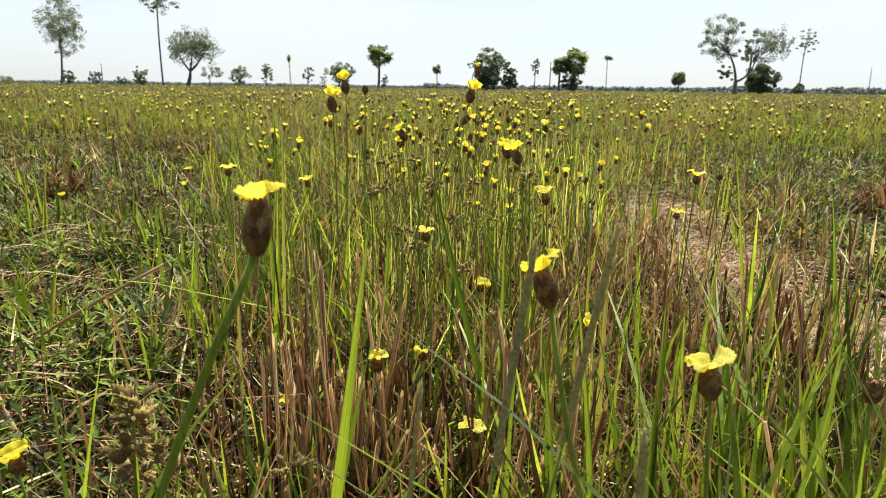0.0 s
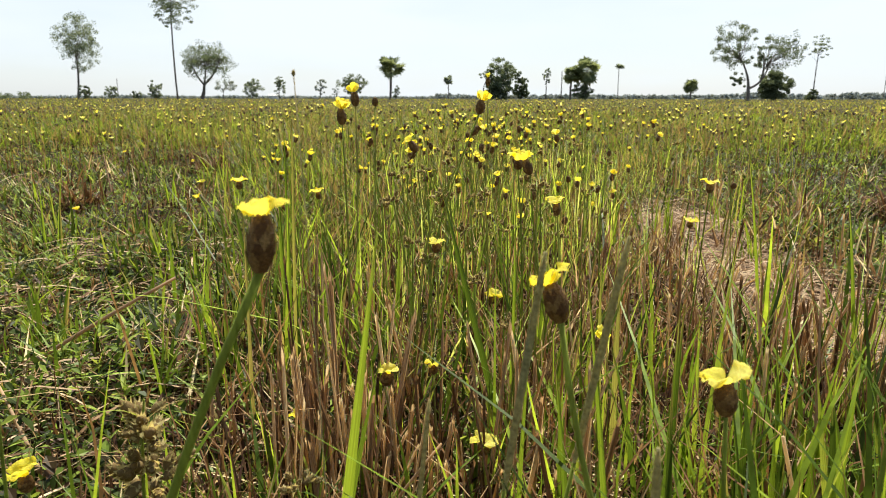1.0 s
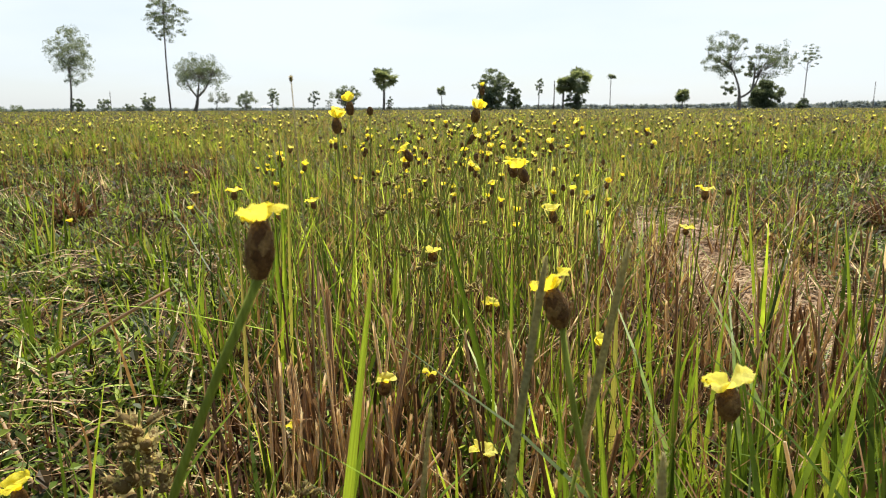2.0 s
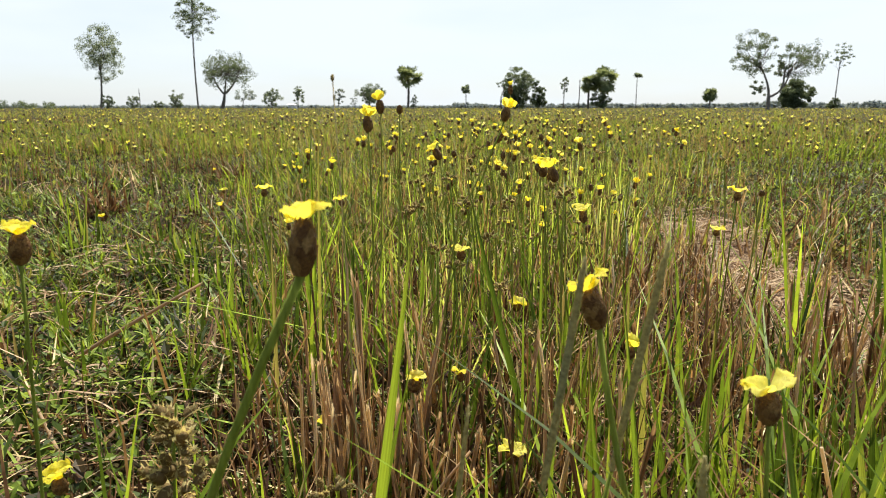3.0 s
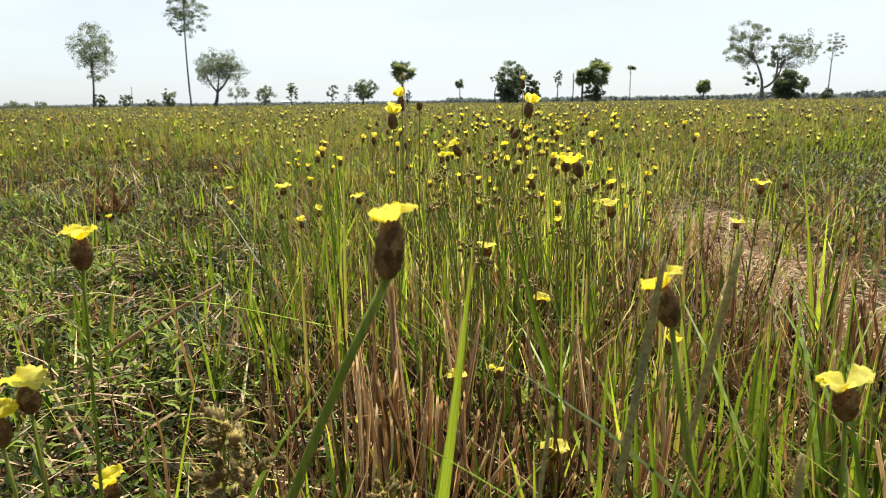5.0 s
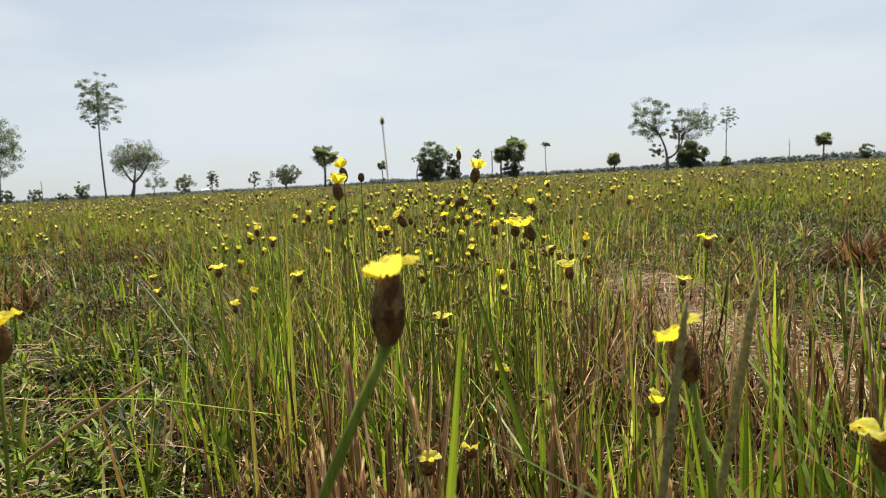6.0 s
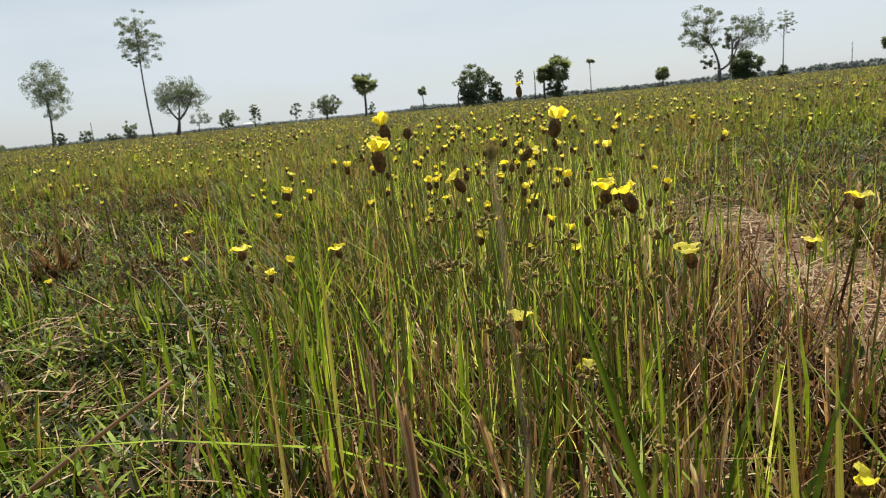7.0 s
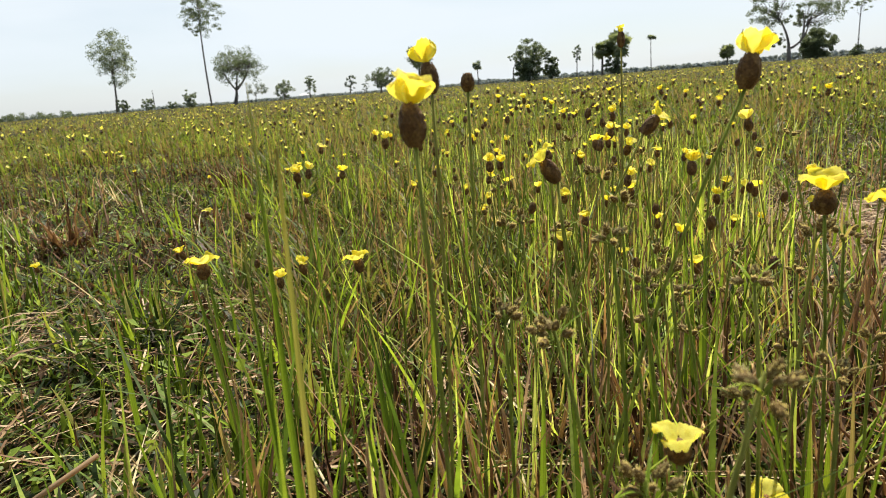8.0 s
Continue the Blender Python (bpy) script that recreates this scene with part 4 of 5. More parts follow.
flower(-0.050, 0.882, 0.270, -0.040, 0.900, 0.0128, 0.0115, 3, 0.0130, (0.004, 0, 0), (0.0, 0, 1), (-0.2, 0, 0), 68)
flower(-0.190, 0.946, 0.286, -0.120, 0.960, 0.0165, 0.0110, 2, 0.0105, (-0.012, 0, 0), (-0.6, 0, 1), (-0.5, 0, 0), 60)
flower(-0.104, 1.050, 0.302, -0.215, 1.060, 0.0165, 0.0105, 2, 0.0115, (-0.012, 0, 0), (0.8, 0, 1), (0.5, 0, 0), 60)
flower(-0.140, 0.785, 0.185, -0.135, 0.800, 0.0110, 0.0110, 3, 0.0110, spread=76)
flower(-0.013, 0.753, 0.236, 0.022, 0.775, 0.0125, 0.0090, 3, 0.0115, (-0.004, 0, 0), (-0.15, 0, 1), (-0.1, 0, 0), 70)
flower(0.178, 0.885, 0.242, 0.168, 0.900, 0.0110, 0.0095, 3, 0.0120, spread=74)
flower(0.205, 0.885, 0.244, 0.195, 0.900, 0.0075, 0.0075, 0)
flower(0.192, 1.008, 0.175, 0.185, 1.020, 0.0090, 0.0090, 3, 0.0115, spread=78)
flower(-0.341, 1.037, 0.205, -0.318, 1.060, 0.0110, 0.0090, 3, 0.0120, (0, 0, 0), (-0.2, 0, 1), (-0.1, 0, 0), 74)
flower(-0.419, 0.936, 0.232, -0.415, 0.950, 0.0110, 0.0095, 3, 0.0115, (0, 0, 0), (0.1, 0, 1), (-0.2, 0, 0), 72)
flower(-0.938, 1.955, 0.103, -0.935, 1.970, 0.0100, 0.0090, 3, 0.0115, spread=75)
flower(-1.078, 1.577, 0.080, -1.075, 1.590, 0.0100, 0.0090, 3, 0.0100, spread=50)
flower(-0.076, 0.871, 0.102, -0.060, 0.890, 0.0120, 0.0110, 3, 0.0120, (0, 0, 0), (0.3, -0.2, 1), (-0.2, 0, 0), 76)
flower(-0.153, 0.545, 0.132, -0.140, 0.560, 0.0120, 0.0105, 3, 0.0095, (0, 0, 0), (0.4, -0.2, 1), (-0.3, 0, 0), 72)
flower(-0.123, 0.590, 0.122, -0.120, 0.600, 0.0090, 0.0080, 2, 0.0085, spread=70)
flower(-0.240, 0.582, 0.073, -0.236, 0.590, 0.0080, 0.0070, 2, 0.0080, spread=66)
flower(-0.078, 0.534, 0.082, -0.070, 0.545, 0.0110, 0.0100, 3, 0.0110, (0, 0, 0), (0.1, -0.1, 1), (0, 0, 0), 76)
flower(-0.345, 0.392, 0.124, -0.340, 0.407, 0.0110, 0.0095, 3, 0.0105, spread=64)
flower(0.010, 0.560, 0.160, 0.016, 0.575, 0.0100, 0.0085, 2, 0.0100, (0, 0, 0), (0.1, 0, 1), (0.2, 0, 0), 40)
flower(-0.314, 0.347, 0.280, -0.334, 0.357, 0.0150, 0.0105, 3, 0.0095, spread=60)
flower(-0.328, 0.317, 0.219, -0.328, 0.327, 0.0140, 0.0105, 3, 0.0110, spread=72)
flower(-0.337, 0.307, 0.207, -0.327, 0.322, 0.0140, 0.0105, 3, 0.0105, spread=66)


def flower_crowd():
    """The other flowers that can be told apart."""
    made = 0
    taken = []
    while made < 270:
        centre = rng.random() < 0.5
        d = 1.15 * ((3.4 if centre else 5.2) / 1.15) ** (rng.random() ** 0.8)
        a = radians(rng.normal(-2, 8) if centre else rng.uniform(-37, 37) - 4)
        x, y = -0.1 + d * math.sin(a), 0.02 + d * math.cos(a)
        q = np.array([[x, y, 0.0]])
        if strip_of(q)[0] < 1.1 or corridor(q, 0.16)[0]:
            continue
        if not centre and d < 2.3 and rng.random() < 0.7:
            continue
        if low_side(q)[0] and rng.random() < 0.82:
            continue
        if x > 0.15 * d and d < 3.2 and rng.random() < 0.75:
            continue
        if noise.noise(Vector((1.4 * x + 7, 1.4 * y, 2.0))) + rng.normal(0, 0.15) < -0.12 and not centre:
            continue
        if any((x - u) ** 2 + (y - v) ** 2 < 0.0006 for u, v in taken):
            continue
        taken.append((x, y))
        high = rng.uniform(0.10, 0.28) + (0.04 * rng.random() if d > 1.4 else 0)
        if low_side(q)[0]:
            high *= 0.5
        lean = rng.normal(0, 0.13, 2) * high
        k = rng.uniform(0.8, 1.22)
        full = rng.random() < 0.60
        flower(x + lean[0], y + lean[1], high, x, y, 0.0125 * k, 0.0088 * k, 3 if full else 0, 0.0100 * k,
               (rng.normal(0, 0.008), rng.normal(0, 0.008), 0), None, tuple(rng.normal(0, 0.25, 3)), rng.uniform(24, 66), 0.00075)
        made += 1


flower_crowd()


def far_flowers():
    """Flowers further out: stem, head and three petals each, joined."""
    p, d = wedge(1700, 3.4, 60, 1.6, 44)
    bunch = rng.integers(1, 7, len(p))
    p, d = np.repeat(p, bunch, 0), np.repeat(d, bunch)
    p[:, :2] += rng.normal(0, 0.07, (len(p), 2)) * (1 + 0.10 * d)[:, None]
    bare_right = np.where((p[:, 0] > 0.05 * d) & (d < 9), 0.30, 0.0)
    p = p[(patchy(p, 0.45, 21.0) + 0.8 * patchy(p, 1.5, 31.0) + 0.5 * patchy(p, 5.0, 11.0) + rng.normal(0, 0.06, len(p)) > 0.13 + bare_right)]
    seat(p)
    verts, faces, mats = [], [], []
    for x, y, g in p:
        dist = math.hypot(x, y)
        grow = 1 + 0.03 * min(dist, 60)
        h = rng.uniform(0.12, 0.30)
        grow *= rng.uniform(0.7, 1.35)
        lx, ly = rng.normal(0, 0.02, 2)
        o = len(verts)
        r = 0.0009 * grow
        verts += [(x - r, y, g), (x + r, y, g), (x + lx + r, y + ly, g + h), (x + lx - r, y + ly, g + h)]
        faces.append((o, o + 1, o + 2, o + 3))
        mats.append(0)
        c = np.array((x + lx, y + ly, g + h))
        w, L = 0.0058 * grow, 0.0130 * grow
        o = len(verts)
        verts += [c + (0, 0, 0), c + (w, 0, L / 2), c + (0, w, L / 2), c + (-w, 0, L / 2), c + (0, -w, L / 2), c + (0, 0, L)]
        faces += [(o, o + 2, o + 1), (o, o + 3, o + 2), (o, o + 4, o + 3), (o, o + 1, o + 4), (o + 5, o + 1, o + 2), (o + 5, o + 2, o + 3), (o + 5, o + 3, o + 4), (o + 5, o + 4, o + 1)]
        mats += [1] * 8
        if rng.random() < 0.62:
            top = c + (0, 0, L)
            a0 = rng.uniform(0, 6.283)
            for k in range(3):
                a = a0 + 2.094 * k
                s = 0.0092 * grow * rng.uniform(0.8, 1.15)
                e = np.array((math.cos(a), math.sin(a), rng.uniform(0.35, 1.3)))
                b = np.array((-math.sin(a), math.cos(a), 0.0)) * s * 0.5
                o = len(verts)
                verts += [top, top + e * s * 0.6 - b, top + e * s, top + e * s * 0.6 + b]
                faces.append((o, o + 1, o + 2, o + 3))
                mats.append(2)
    ob = stuff("far_flowers", verts, faces, [m_field, m_head_far, m_petal_far], "countless yellow-eyed grass flowers over the field", "wildflowers")
    ob.data.polygons.foreach_set("material_index", np.array(mats, dtype=np.int32))


far_flowers()


# ---- near tufts, stubble, herbs and sedges ----
def blade_mesh(curve, seed, material=None):
    """A folded grass blade, 1 tall and 1 wide, bent towards y."""
    r = random.Random(seed)
    rows, verts, faces = 9, [], []
    twist = r.uniform(-0.5, 0.5)
    for i in range(rows + 1):
        s = i / rows
        w = 0.5 * (0.65 + 0.5 * s) if s < 0.35 else 0.5 * 0.825 * (1 - ((s - 0.35) / 0.65) ** 1.8)
        y = curve * s * s
        z = s * (1 - 0.22 * curve * s)
        t = twist * s
        for u in (-1, 0, 1):
            verts.append((u * w * math.cos(t), y + (0.006 * abs(u) + u * math.sin(t) * w * 0.02), z))
    for i in range(rows):
        for j in range(2):
            a = i * 3 + j
            faces.append((a, a + 1, a + 4, a + 3))
    return mesh("blade", verts, faces, material or m_blade, True)


BLADES = [blade_mesh(c, i) for i, c in enumerate((0.02, 0.08, 0.15, 0.22, 0.32, 0.45, 0.65, 0.9))]

DRY_BLADES = [blade_mesh(c, 20 + i, m_stub) for i, c in enumerate((0.1, 0.25, 0.45, 0.8))]
DEAD_BLADES = [blade_mesh(c, 30 + i, m_dead) for i, c in enumerate((0.1, 0.3, 0.6, 1.1))]


def blade_pose(x, y, z, tall, wide, az, lean):
    return pose(x, y, z) @ Matrix.Rotation(az, 4, "Z") @ Matrix.Rotation(-lean, 4, "X") @ Matrix.Diagonal((wide, tall, tall, 1))


def tuft(x, y, tall, count, spread=0.018, label="tuft of upright bright green grass blades", wide=0.0060):
    g = float(relief(np.array([x]), np.array([y]))[0])
    t = thing("grass_tuft", label, "grass", pose(x, y, g), "grass tufts in the field")
    for _ in range(count):
        r, az = spread * math.sqrt(rng.random()), rng.uniform(0, 6.283)
        h = tall * rng.uniform(0.5, 1.0)
        part("blade", BLADES[min(7, int(abs(rng.normal(0, 2.6))))], t,
             blade_pose(r * math.cos(az), r * math.sin(az), -0.006, h, wide * rng.uniform(0.6, 1.25), az + rng.normal(0, 0.8) - 1.57, rng.uniform(0.0, 0.22)))
    return t


def dry_tuft(x, y, tall, count, spread=0.03):
    g = float(relief(np.array([x]), np.array([y]))[0])
    t = thing("dry_tuft", "tuft of withered red-brown grass blades", "grass", pose(x, y, g), "dry tufts in the field")
    for _ in range(count):
        r, az = spread * math.sqrt(rng.random()), rng.uniform(0, 6.283)
        part("blade", DRY_BLADES[int(rng.integers(4))], t,
             blade_pose(r * math.cos(az), r * math.sin(az), -0.006, tall * rng.uniform(0.5, 1.0), rng.uniform(0.003, 0.007), az + rng.normal(0, 0.8) - 1.57, rng.uniform(0.05, 0.7)))
    return t


def dead_tuft(x, y, tall, count, spread=0.03, wide=0.008, label="clump of broad dead brown leaf sheaths", lean=0.7):
    g = float(relief(np.array([x]), np.array([y]))[0])
    t = thing("dead_clump", label, "grass", pose(x, y, g), "dead clumps in the field")
    for _ in range(count):
        r, az = spread * math.sqrt(rng.random()), rng.uniform(0, 6.283)
        h = tall * rng.uniform(0.4, 1.0) * (1 - 0.4 * (r / spread) ** 2)
        part("dead_leaf", DEAD_BLADES[int(rng.integers(4))], t,
             blade_pose(r * math.cos(az), r * math.sin(az), -0.006, h, wide * rng.uniform(0.5, 1.2), az + rng.normal(0, 0.8) - 1.57, rng.uniform(0.0, lean)))
    return t


def stalk_mesh(seed):
    """A cut rice straw, 1 tall and of radius 1, with nodes and a ragged top."""
    r = random.Random(seed)
    pts, rad = [], []
    bend = r.uniform(-0.04, 0.04)
    for s in (0, 0.2, 0.4, 0.42, 0.44, 0.7, 0.9, 1.0):
        pts.append((0, 0, s))
        rad.append(1.0 - 0.25 * s + (0.25 if s == 0.42 else 0) + r.uniform(-0.06, 0.06))
    v, f = tube(pts, rad, 7, False)
    v = [Vector((p.x, p.y, p.z + (r.uniform(-0.05, 0.02) if i >= 49 else 0))) for i, p in enumerate(v)]
    # a peeled sheath along one side
    a = r.uniform(0, 6.28)
    o = len(v)
    for i in range(5):
        s = 0.42 + 0.13 * i
        k = 1.06 + 0.11 * i * r.uniform(0.2, 1.0)
        for u in (-0.55, 0.55):
            v.append(Vector((math.cos(a + u / k) * k, math.sin(a + u / k) * k, s)))
    f += [(o + 2 * i, o + 2 * i + 1, o + 2 * i + 3, o + 2 * i + 2) for i in range(4)]
    return mesh("straw", v, f, m_stub, True)


STALKS = [stalk_mesh(s) for s in range(8)]


def stubble(x, y, tall, count, spread=0.03, label="clump of brown cut rice stubble", lean=0.1):
    g = float(relief(np.array([x]), np.array([y]))[0])
    t = thing("stubble_clump", label, "stubble", pose(x, y, g), "stubble clumps in the field")
    for _ in range(count):
        r, az = spread * math.sqrt(rng.random()), rng.uniform(0, 6.283)
        h, w = tall * rng.uniform(0.3, 1.1), rng.uniform(0.0008, 0.0021)
        m = pose(r * math.cos(az), r * math.sin(az), -0.008) @ Matrix.Rotation(az, 4, "Z") @ Matrix.Rotation(rng.normal(lean * 0.4, lean), 4, "Y") @ Matrix.Rotation(rng.normal(0, lean), 4, "X")
        part("straw", STALKS[int(rng.integers(8))], t, m @ Matrix.Diagonal((w, w, h, 1)))
    return t


def herb_leaf(seed):
    r = random.Random(seed)
    verts, faces = [], []
    for i in range(6):
        s = i / 5
        w = 0.125 * math.sin(math.pi * min(1, 0.06 + 0.94 * s)) ** 0.8
        z = 0.25 * s - 0.3 * s * s * r.uniform(0.8, 1.2)
        for u in (-1, 0, 1):
            verts.append((s, u * w, z + 0.05 * abs(u)))
    for i in range(5):
        for j in range(2):
            a = i * 3 + j
            faces.append((a, a + 1, a + 4, a + 3))
    return mesh("leaf", verts, faces, m_herb, True)


LEAVES = [herb_leaf(s) for s in range(3)]


def herb(x, y, tall, pairs, leaf, label="small leafy green herb with opposite leaves"):
    g = float(relief(np.array([x]), np.array([y]))[0])
    t = thing("herb", label, "herb", pose(x, y, g), "low herbs in the field")
    top = Vector((rng.normal(0, 0.1), rng.normal(0, 0.1), 1)).normalized() * tall
    stem = part("stem", mesh("stem", *tube(bow((0, 0, -0.004), top, (0, 0, 0), 5), [0.0011, 0.001, 0.0009, 0.0008, 0.0006], 5), m_stem, True), t)
    for k in range(pairs):
        s = (k + 0.7) / pairs
        for h in (0, 1):
            az = 1.4 * k + math.pi * h + rng.normal(0, 0.25)
            L = leaf * rng.uniform(0.75, 1.15) * (1.15 - 0.45 * s)
            m = Matrix.Translation(top * s) @ Matrix.Rotation(az, 4, "Z") @ Matrix.Rotation(-(0.25 + 0.7 * s * s) + rng.normal(0, 0.15), 4, "Y")
            part("leaf", LEAVES[int(rng.integers(3))], stem, m @ Matrix.Diagonal((L, L, L, 1)))


def spikelet_mesh(seed):
    """A bristly oval sedge spikelet, 1 long."""
    r = random.Random(seed)
    verts, faces = tube([(0, 0, i / 5) for i in range(6)], [0.10, 0.24, 0.29, 0.26, 0.17, 0.04], 7)
    body = len(faces)
    for k in range(20):
        ring, side = 1 + k % 4, (3 * k + k // 4) % 7
        b, c = ring * 7 + side, ring * 7 + (side + 1) % 7
        out = (verts[b] + verts[c]) * 0.5
        way = Vector((out.x, out.y, 0)).normalized()
        verts.append(out + way * r.uniform(0.10, 0.20) + Vector((0, 0, r.uniform(0.16, 0.28))))
        faces.append((b, c, len(verts) - 1))
    me = mesh("spikelet", verts, faces, [m_sedge, m_bristle], True)
    me.polygons.foreach_set("material_index", np.array([0] * body + [1] * (len(me.polygons) - body), dtype=np.int32))
    return me


SPIKES = [spikelet_mesh(s) for s in range(3)]


def sedge(x, y, z, bx, by, size=0.006, count=12, wide=0.015, label="sedge with clustered bristly olive-brown spikelets", long=1.0):
    g = float(relief(np.array([bx]), np.array([by]))[0])
    t = thing("sedge", label, "sedge", pose(bx, by, g), "sedges in the field")
    top = Vector((x - bx, y - by, z - g))
    stem = part("stem", mesh("stem", *tube(bow((0, 0, -0.006), top, (rng.normal(0, 0.006), 0, 0), 7), [0.0011] * 6 + [0.0007], 5), m_stem, True), t)
    for k in range(count):
        d = Vector((rng.normal(), rng.normal(), rng.uniform(-0.5, 1.2))).normalized()
        root = top + d * wide * rng.uniform(0.15, 0.9) + Vector((0, 0, -0.4 * wide - rng.random() * wide * 2 * (long - 1)))
        s = size * rng.uniform(0.7, 1.2)
        part("spikelet", SPIKES[k % 3], stem, Matrix.Translation(root) @ lie(d + Vector((0, 0, 0.4))) @ Matrix.Diagonal((s, s, s, 1)))
        if k % 4 == 0:
            part("ray", mesh("ray", *tube([top - Vector((0, 0, wide * 0.8)), root], [0.0005, 0.0004], 4), m_stem), stem)
    for k in range(2):
        az = rng.uniform(0, 6.283)
        part("bract", BLADES[4 + k], stem, blade_pose(top.x, top.y, top.z - wide * 0.8, wide * 2.6, 0.0018, az, 0.7))


def shoot(base, tip, wide, face=0.0, shape=1, label="single long bright green grass blade"):
    """A long blade from the soil to its tip, with a short sheath at its foot."""
    g = float(relief(np.array([base[0]]), np.array([base[1]]))[0])
    t = thing("grass_shoot", label, "grass", pose(*base, g), "long grass shoots")
    up = Vector((tip[0] - base[0], tip[1] - base[1], tip[2] - g + 0.006))
    tall = up.length
    up.normalize()
    across = Vector((math.cos(face), math.sin(face), 0))
    across = (across - up * across.dot(up)).normalized()
    turn = Matrix((across, up.cross(across), up)).transposed().to_4x4()
    foot = Matrix.Translation((0, 0, -0.006)) @ turn
    part("blade", BLADES[shape], t, foot @ Matrix.Diagonal((wide, tall, tall, 1)))
    part("sheath", BLADES[2], t, foot @ Matrix.Rotation(0.5, 4, "Z") @ Matrix.Diagonal((wide * 0.8, tall * 0.45, tall * 0.45, 1)))


def dry_stalk(a, b, r=0.0016, label="dead pale straw stalk leaning over the soil"):
    g = float(relief(np.array([a[0]]), np.array([a[1]]))[0])
    root = Vector((a[0], a[1], g - 0.003))
    v, f = tube(bow(root, Vector(b), (0, 0, 0.004), 7), [r * (1.1 - 0.5 * i / 6) for i in range(7)], 6)
    tagged(new("dry_stalk", mesh("dry_stalk", [p - root for p in v], f, m_stub, True)), label, "straw", "dead stalks").matrix_basis = Matrix.Translation(root)


def grey_spike(x, y, z, bx, by, r=0.0022):
    """A rough grey-green cylindrical seed spike on a thin stem."""
    g = float(relief(np.array([bx]), np.array([by]))[0])
    t = thing("seed_spike", "rough grey-green cylindrical grass seed spike", "grass", pose(bx, by, g), "seed spikes")
    top = Vector((x - bx, y - by, z - g))
    mid = top * 0.62
    part("stem", mesh("stem", *tube(bow((0, 0, -0.006), mid, (0, 0, 0), 5), [r * 0.6] * 5, 5), m_stem, True), t)
    way, pieces = (top - mid), []
    pieces.append(tube([mid + way * (i / 9) for i in range(10)], [r * q for q in (0.6, 0.95, 1, 1, 1, 1, 1, 0.95, 0.85, 0.4)], 8))
    for k in range(90):
        a, s = 2.4 * k, k / 90
        u = Vector((math.cos(a), math.sin(a), 0))
        b = mid + way * s + u * r * 0.9
        e = Vector((-math.sin(a), math.cos(a), 0)) * r * 0.35
        pieces.append(([b - e, b + e, b + u * r * 0.6 + way.normalized() * r * 1.6], [(0, 1, 2)]))
    part("spike", mesh("spike", *joined(pieces), m_spike, True), t)


def pale_stalk(a, b):
    """A thin dry flower stalk with a small withered head."""
    g = float(relief(np.array([a[0]]), np.array([a[1]]))[0])
    t = thing("dry_stalk", "thin pale dry stalk with small withered head", "straw", pose(*a, g), "dead stalks")
    top = Vector((b[0] - a[0], b[1] - a[1], b[2] - g))
    part("stem", mesh("stem", *tube(bow((0, 0, -0.004), top, (0.002, 0, 0), 9), [0.0004 - 0.00002 * i for i in range(9)], 6), m_straw, True), t)
    part("withered_head", SPIKES[1], t, Matrix.Translation(top - Vector((0, 0, 0.002))) @ Matrix.Diagonal((0.0028, 0.0028, 0.003, 1)))


# the long blades and stalks that stand out by themselves
shoot((-0.165, 0.365), (-0.123, 0.356, 0.288), 0.0074, 0.2, 1)
shoot((-0.172, 0.407), (-0.149, 0.407, 0.193), 0.0060, -0.30, 2)
shoot((0.034, 0.440), (0.037, 0.432, 0.228), 0.0062, 0.3, 0)
shoot((0.034, 0.407), (0.025, 0.407, 0.193), 0.0066, -0.40, 0)
shoot((-0.016, 0.407), (-0.033, 0.407, 0.204), 0.0056, 0.20, 1)
shoot((0.004, 0.407), (-0.009, 0.407, 0.247), 0.0052, 0.50, 1)
shoot((-0.054, 0.467), (-0.056, 0.467, 0.210), 0.0048, -0.50, 1)
shoot((0.327, 0.797), (0.312, 0.797, 0.242), 0.0070, 0.40, 1)
shoot((0.245, 0.847), (0.221, 0.847, 0.290), 0.0050, 0.30, 1)
shoot((0.090, 0.467), (0.178, 0.467, 0.201), 0.0062, 0.50, 2)
shoot((0.162, 0.467), (0.125, 0.467, 0.173), 0.0062, -0.50, 2)
shoot((0.183, 0.487), (0.150, 0.487, 0.181), 0.0066, 0.20, 1)
shoot((0.165, 0.447), (0.157, 0.447, 0.190), 0.0062, -0.20, 2)
shoot((-0.313, 0.667), (-0.312, 0.667, 0.243), 0.0044, 0.30, 1)
shoot((-0.211, 0.547), (-0.201, 0.547, 0.142), 0.0040, 0.60, 1)
shoot((-0.400, 0.950), (-0.440, 0.943, 0.225), 0.0085, 0.2, 1)
shoot((-0.330, 0.856), (-0.350, 0.853, 0.195), 0.0085, -0.2, 1)
shoot((-0.024, 0.898), (-0.012, 0.898, 0.164), 0.0062, 0.30, 1)
shoot((-0.204, 0.878), (-0.194, 0.878, 0.186), 0.0062, 0.10, 0)
shoot((-0.324, 1.018), (-0.317, 1.018, 0.174), 0.0050, 0.30, 2)
shoot((-0.579, 0.998), (-0.576, 0.998, 0.104), 0.0060, -0.30, 2)
shoot((-0.540, 0.968), (-0.528, 0.968, 0.084), 0.0060, 0.30, 1)
shoot((0.024, 1.018), (-0.083, 1.018, 0.160), 0.0045, 0.30, 1)
shoot((-0.058, 0.669), (-0.047, 0.669, 0.238), 0.0050, 0.40, 1)
shoot((-0.121, 0.938), (-0.124, 0.938, 0.168), 0.0055, 0.20, 1)
shoot((-0.431, 1.118), (-0.417, 1.118, 0.161), 0.0055, 0.20, 1)
shoot((-0.558, 1.219), (-0.570, 1.219, 0.179), 0.0062, 0.50, 2)
shoot((-0.048, 0.600), (-0.123, 0.600, 0.293), 0.0070, 0.10, 1)
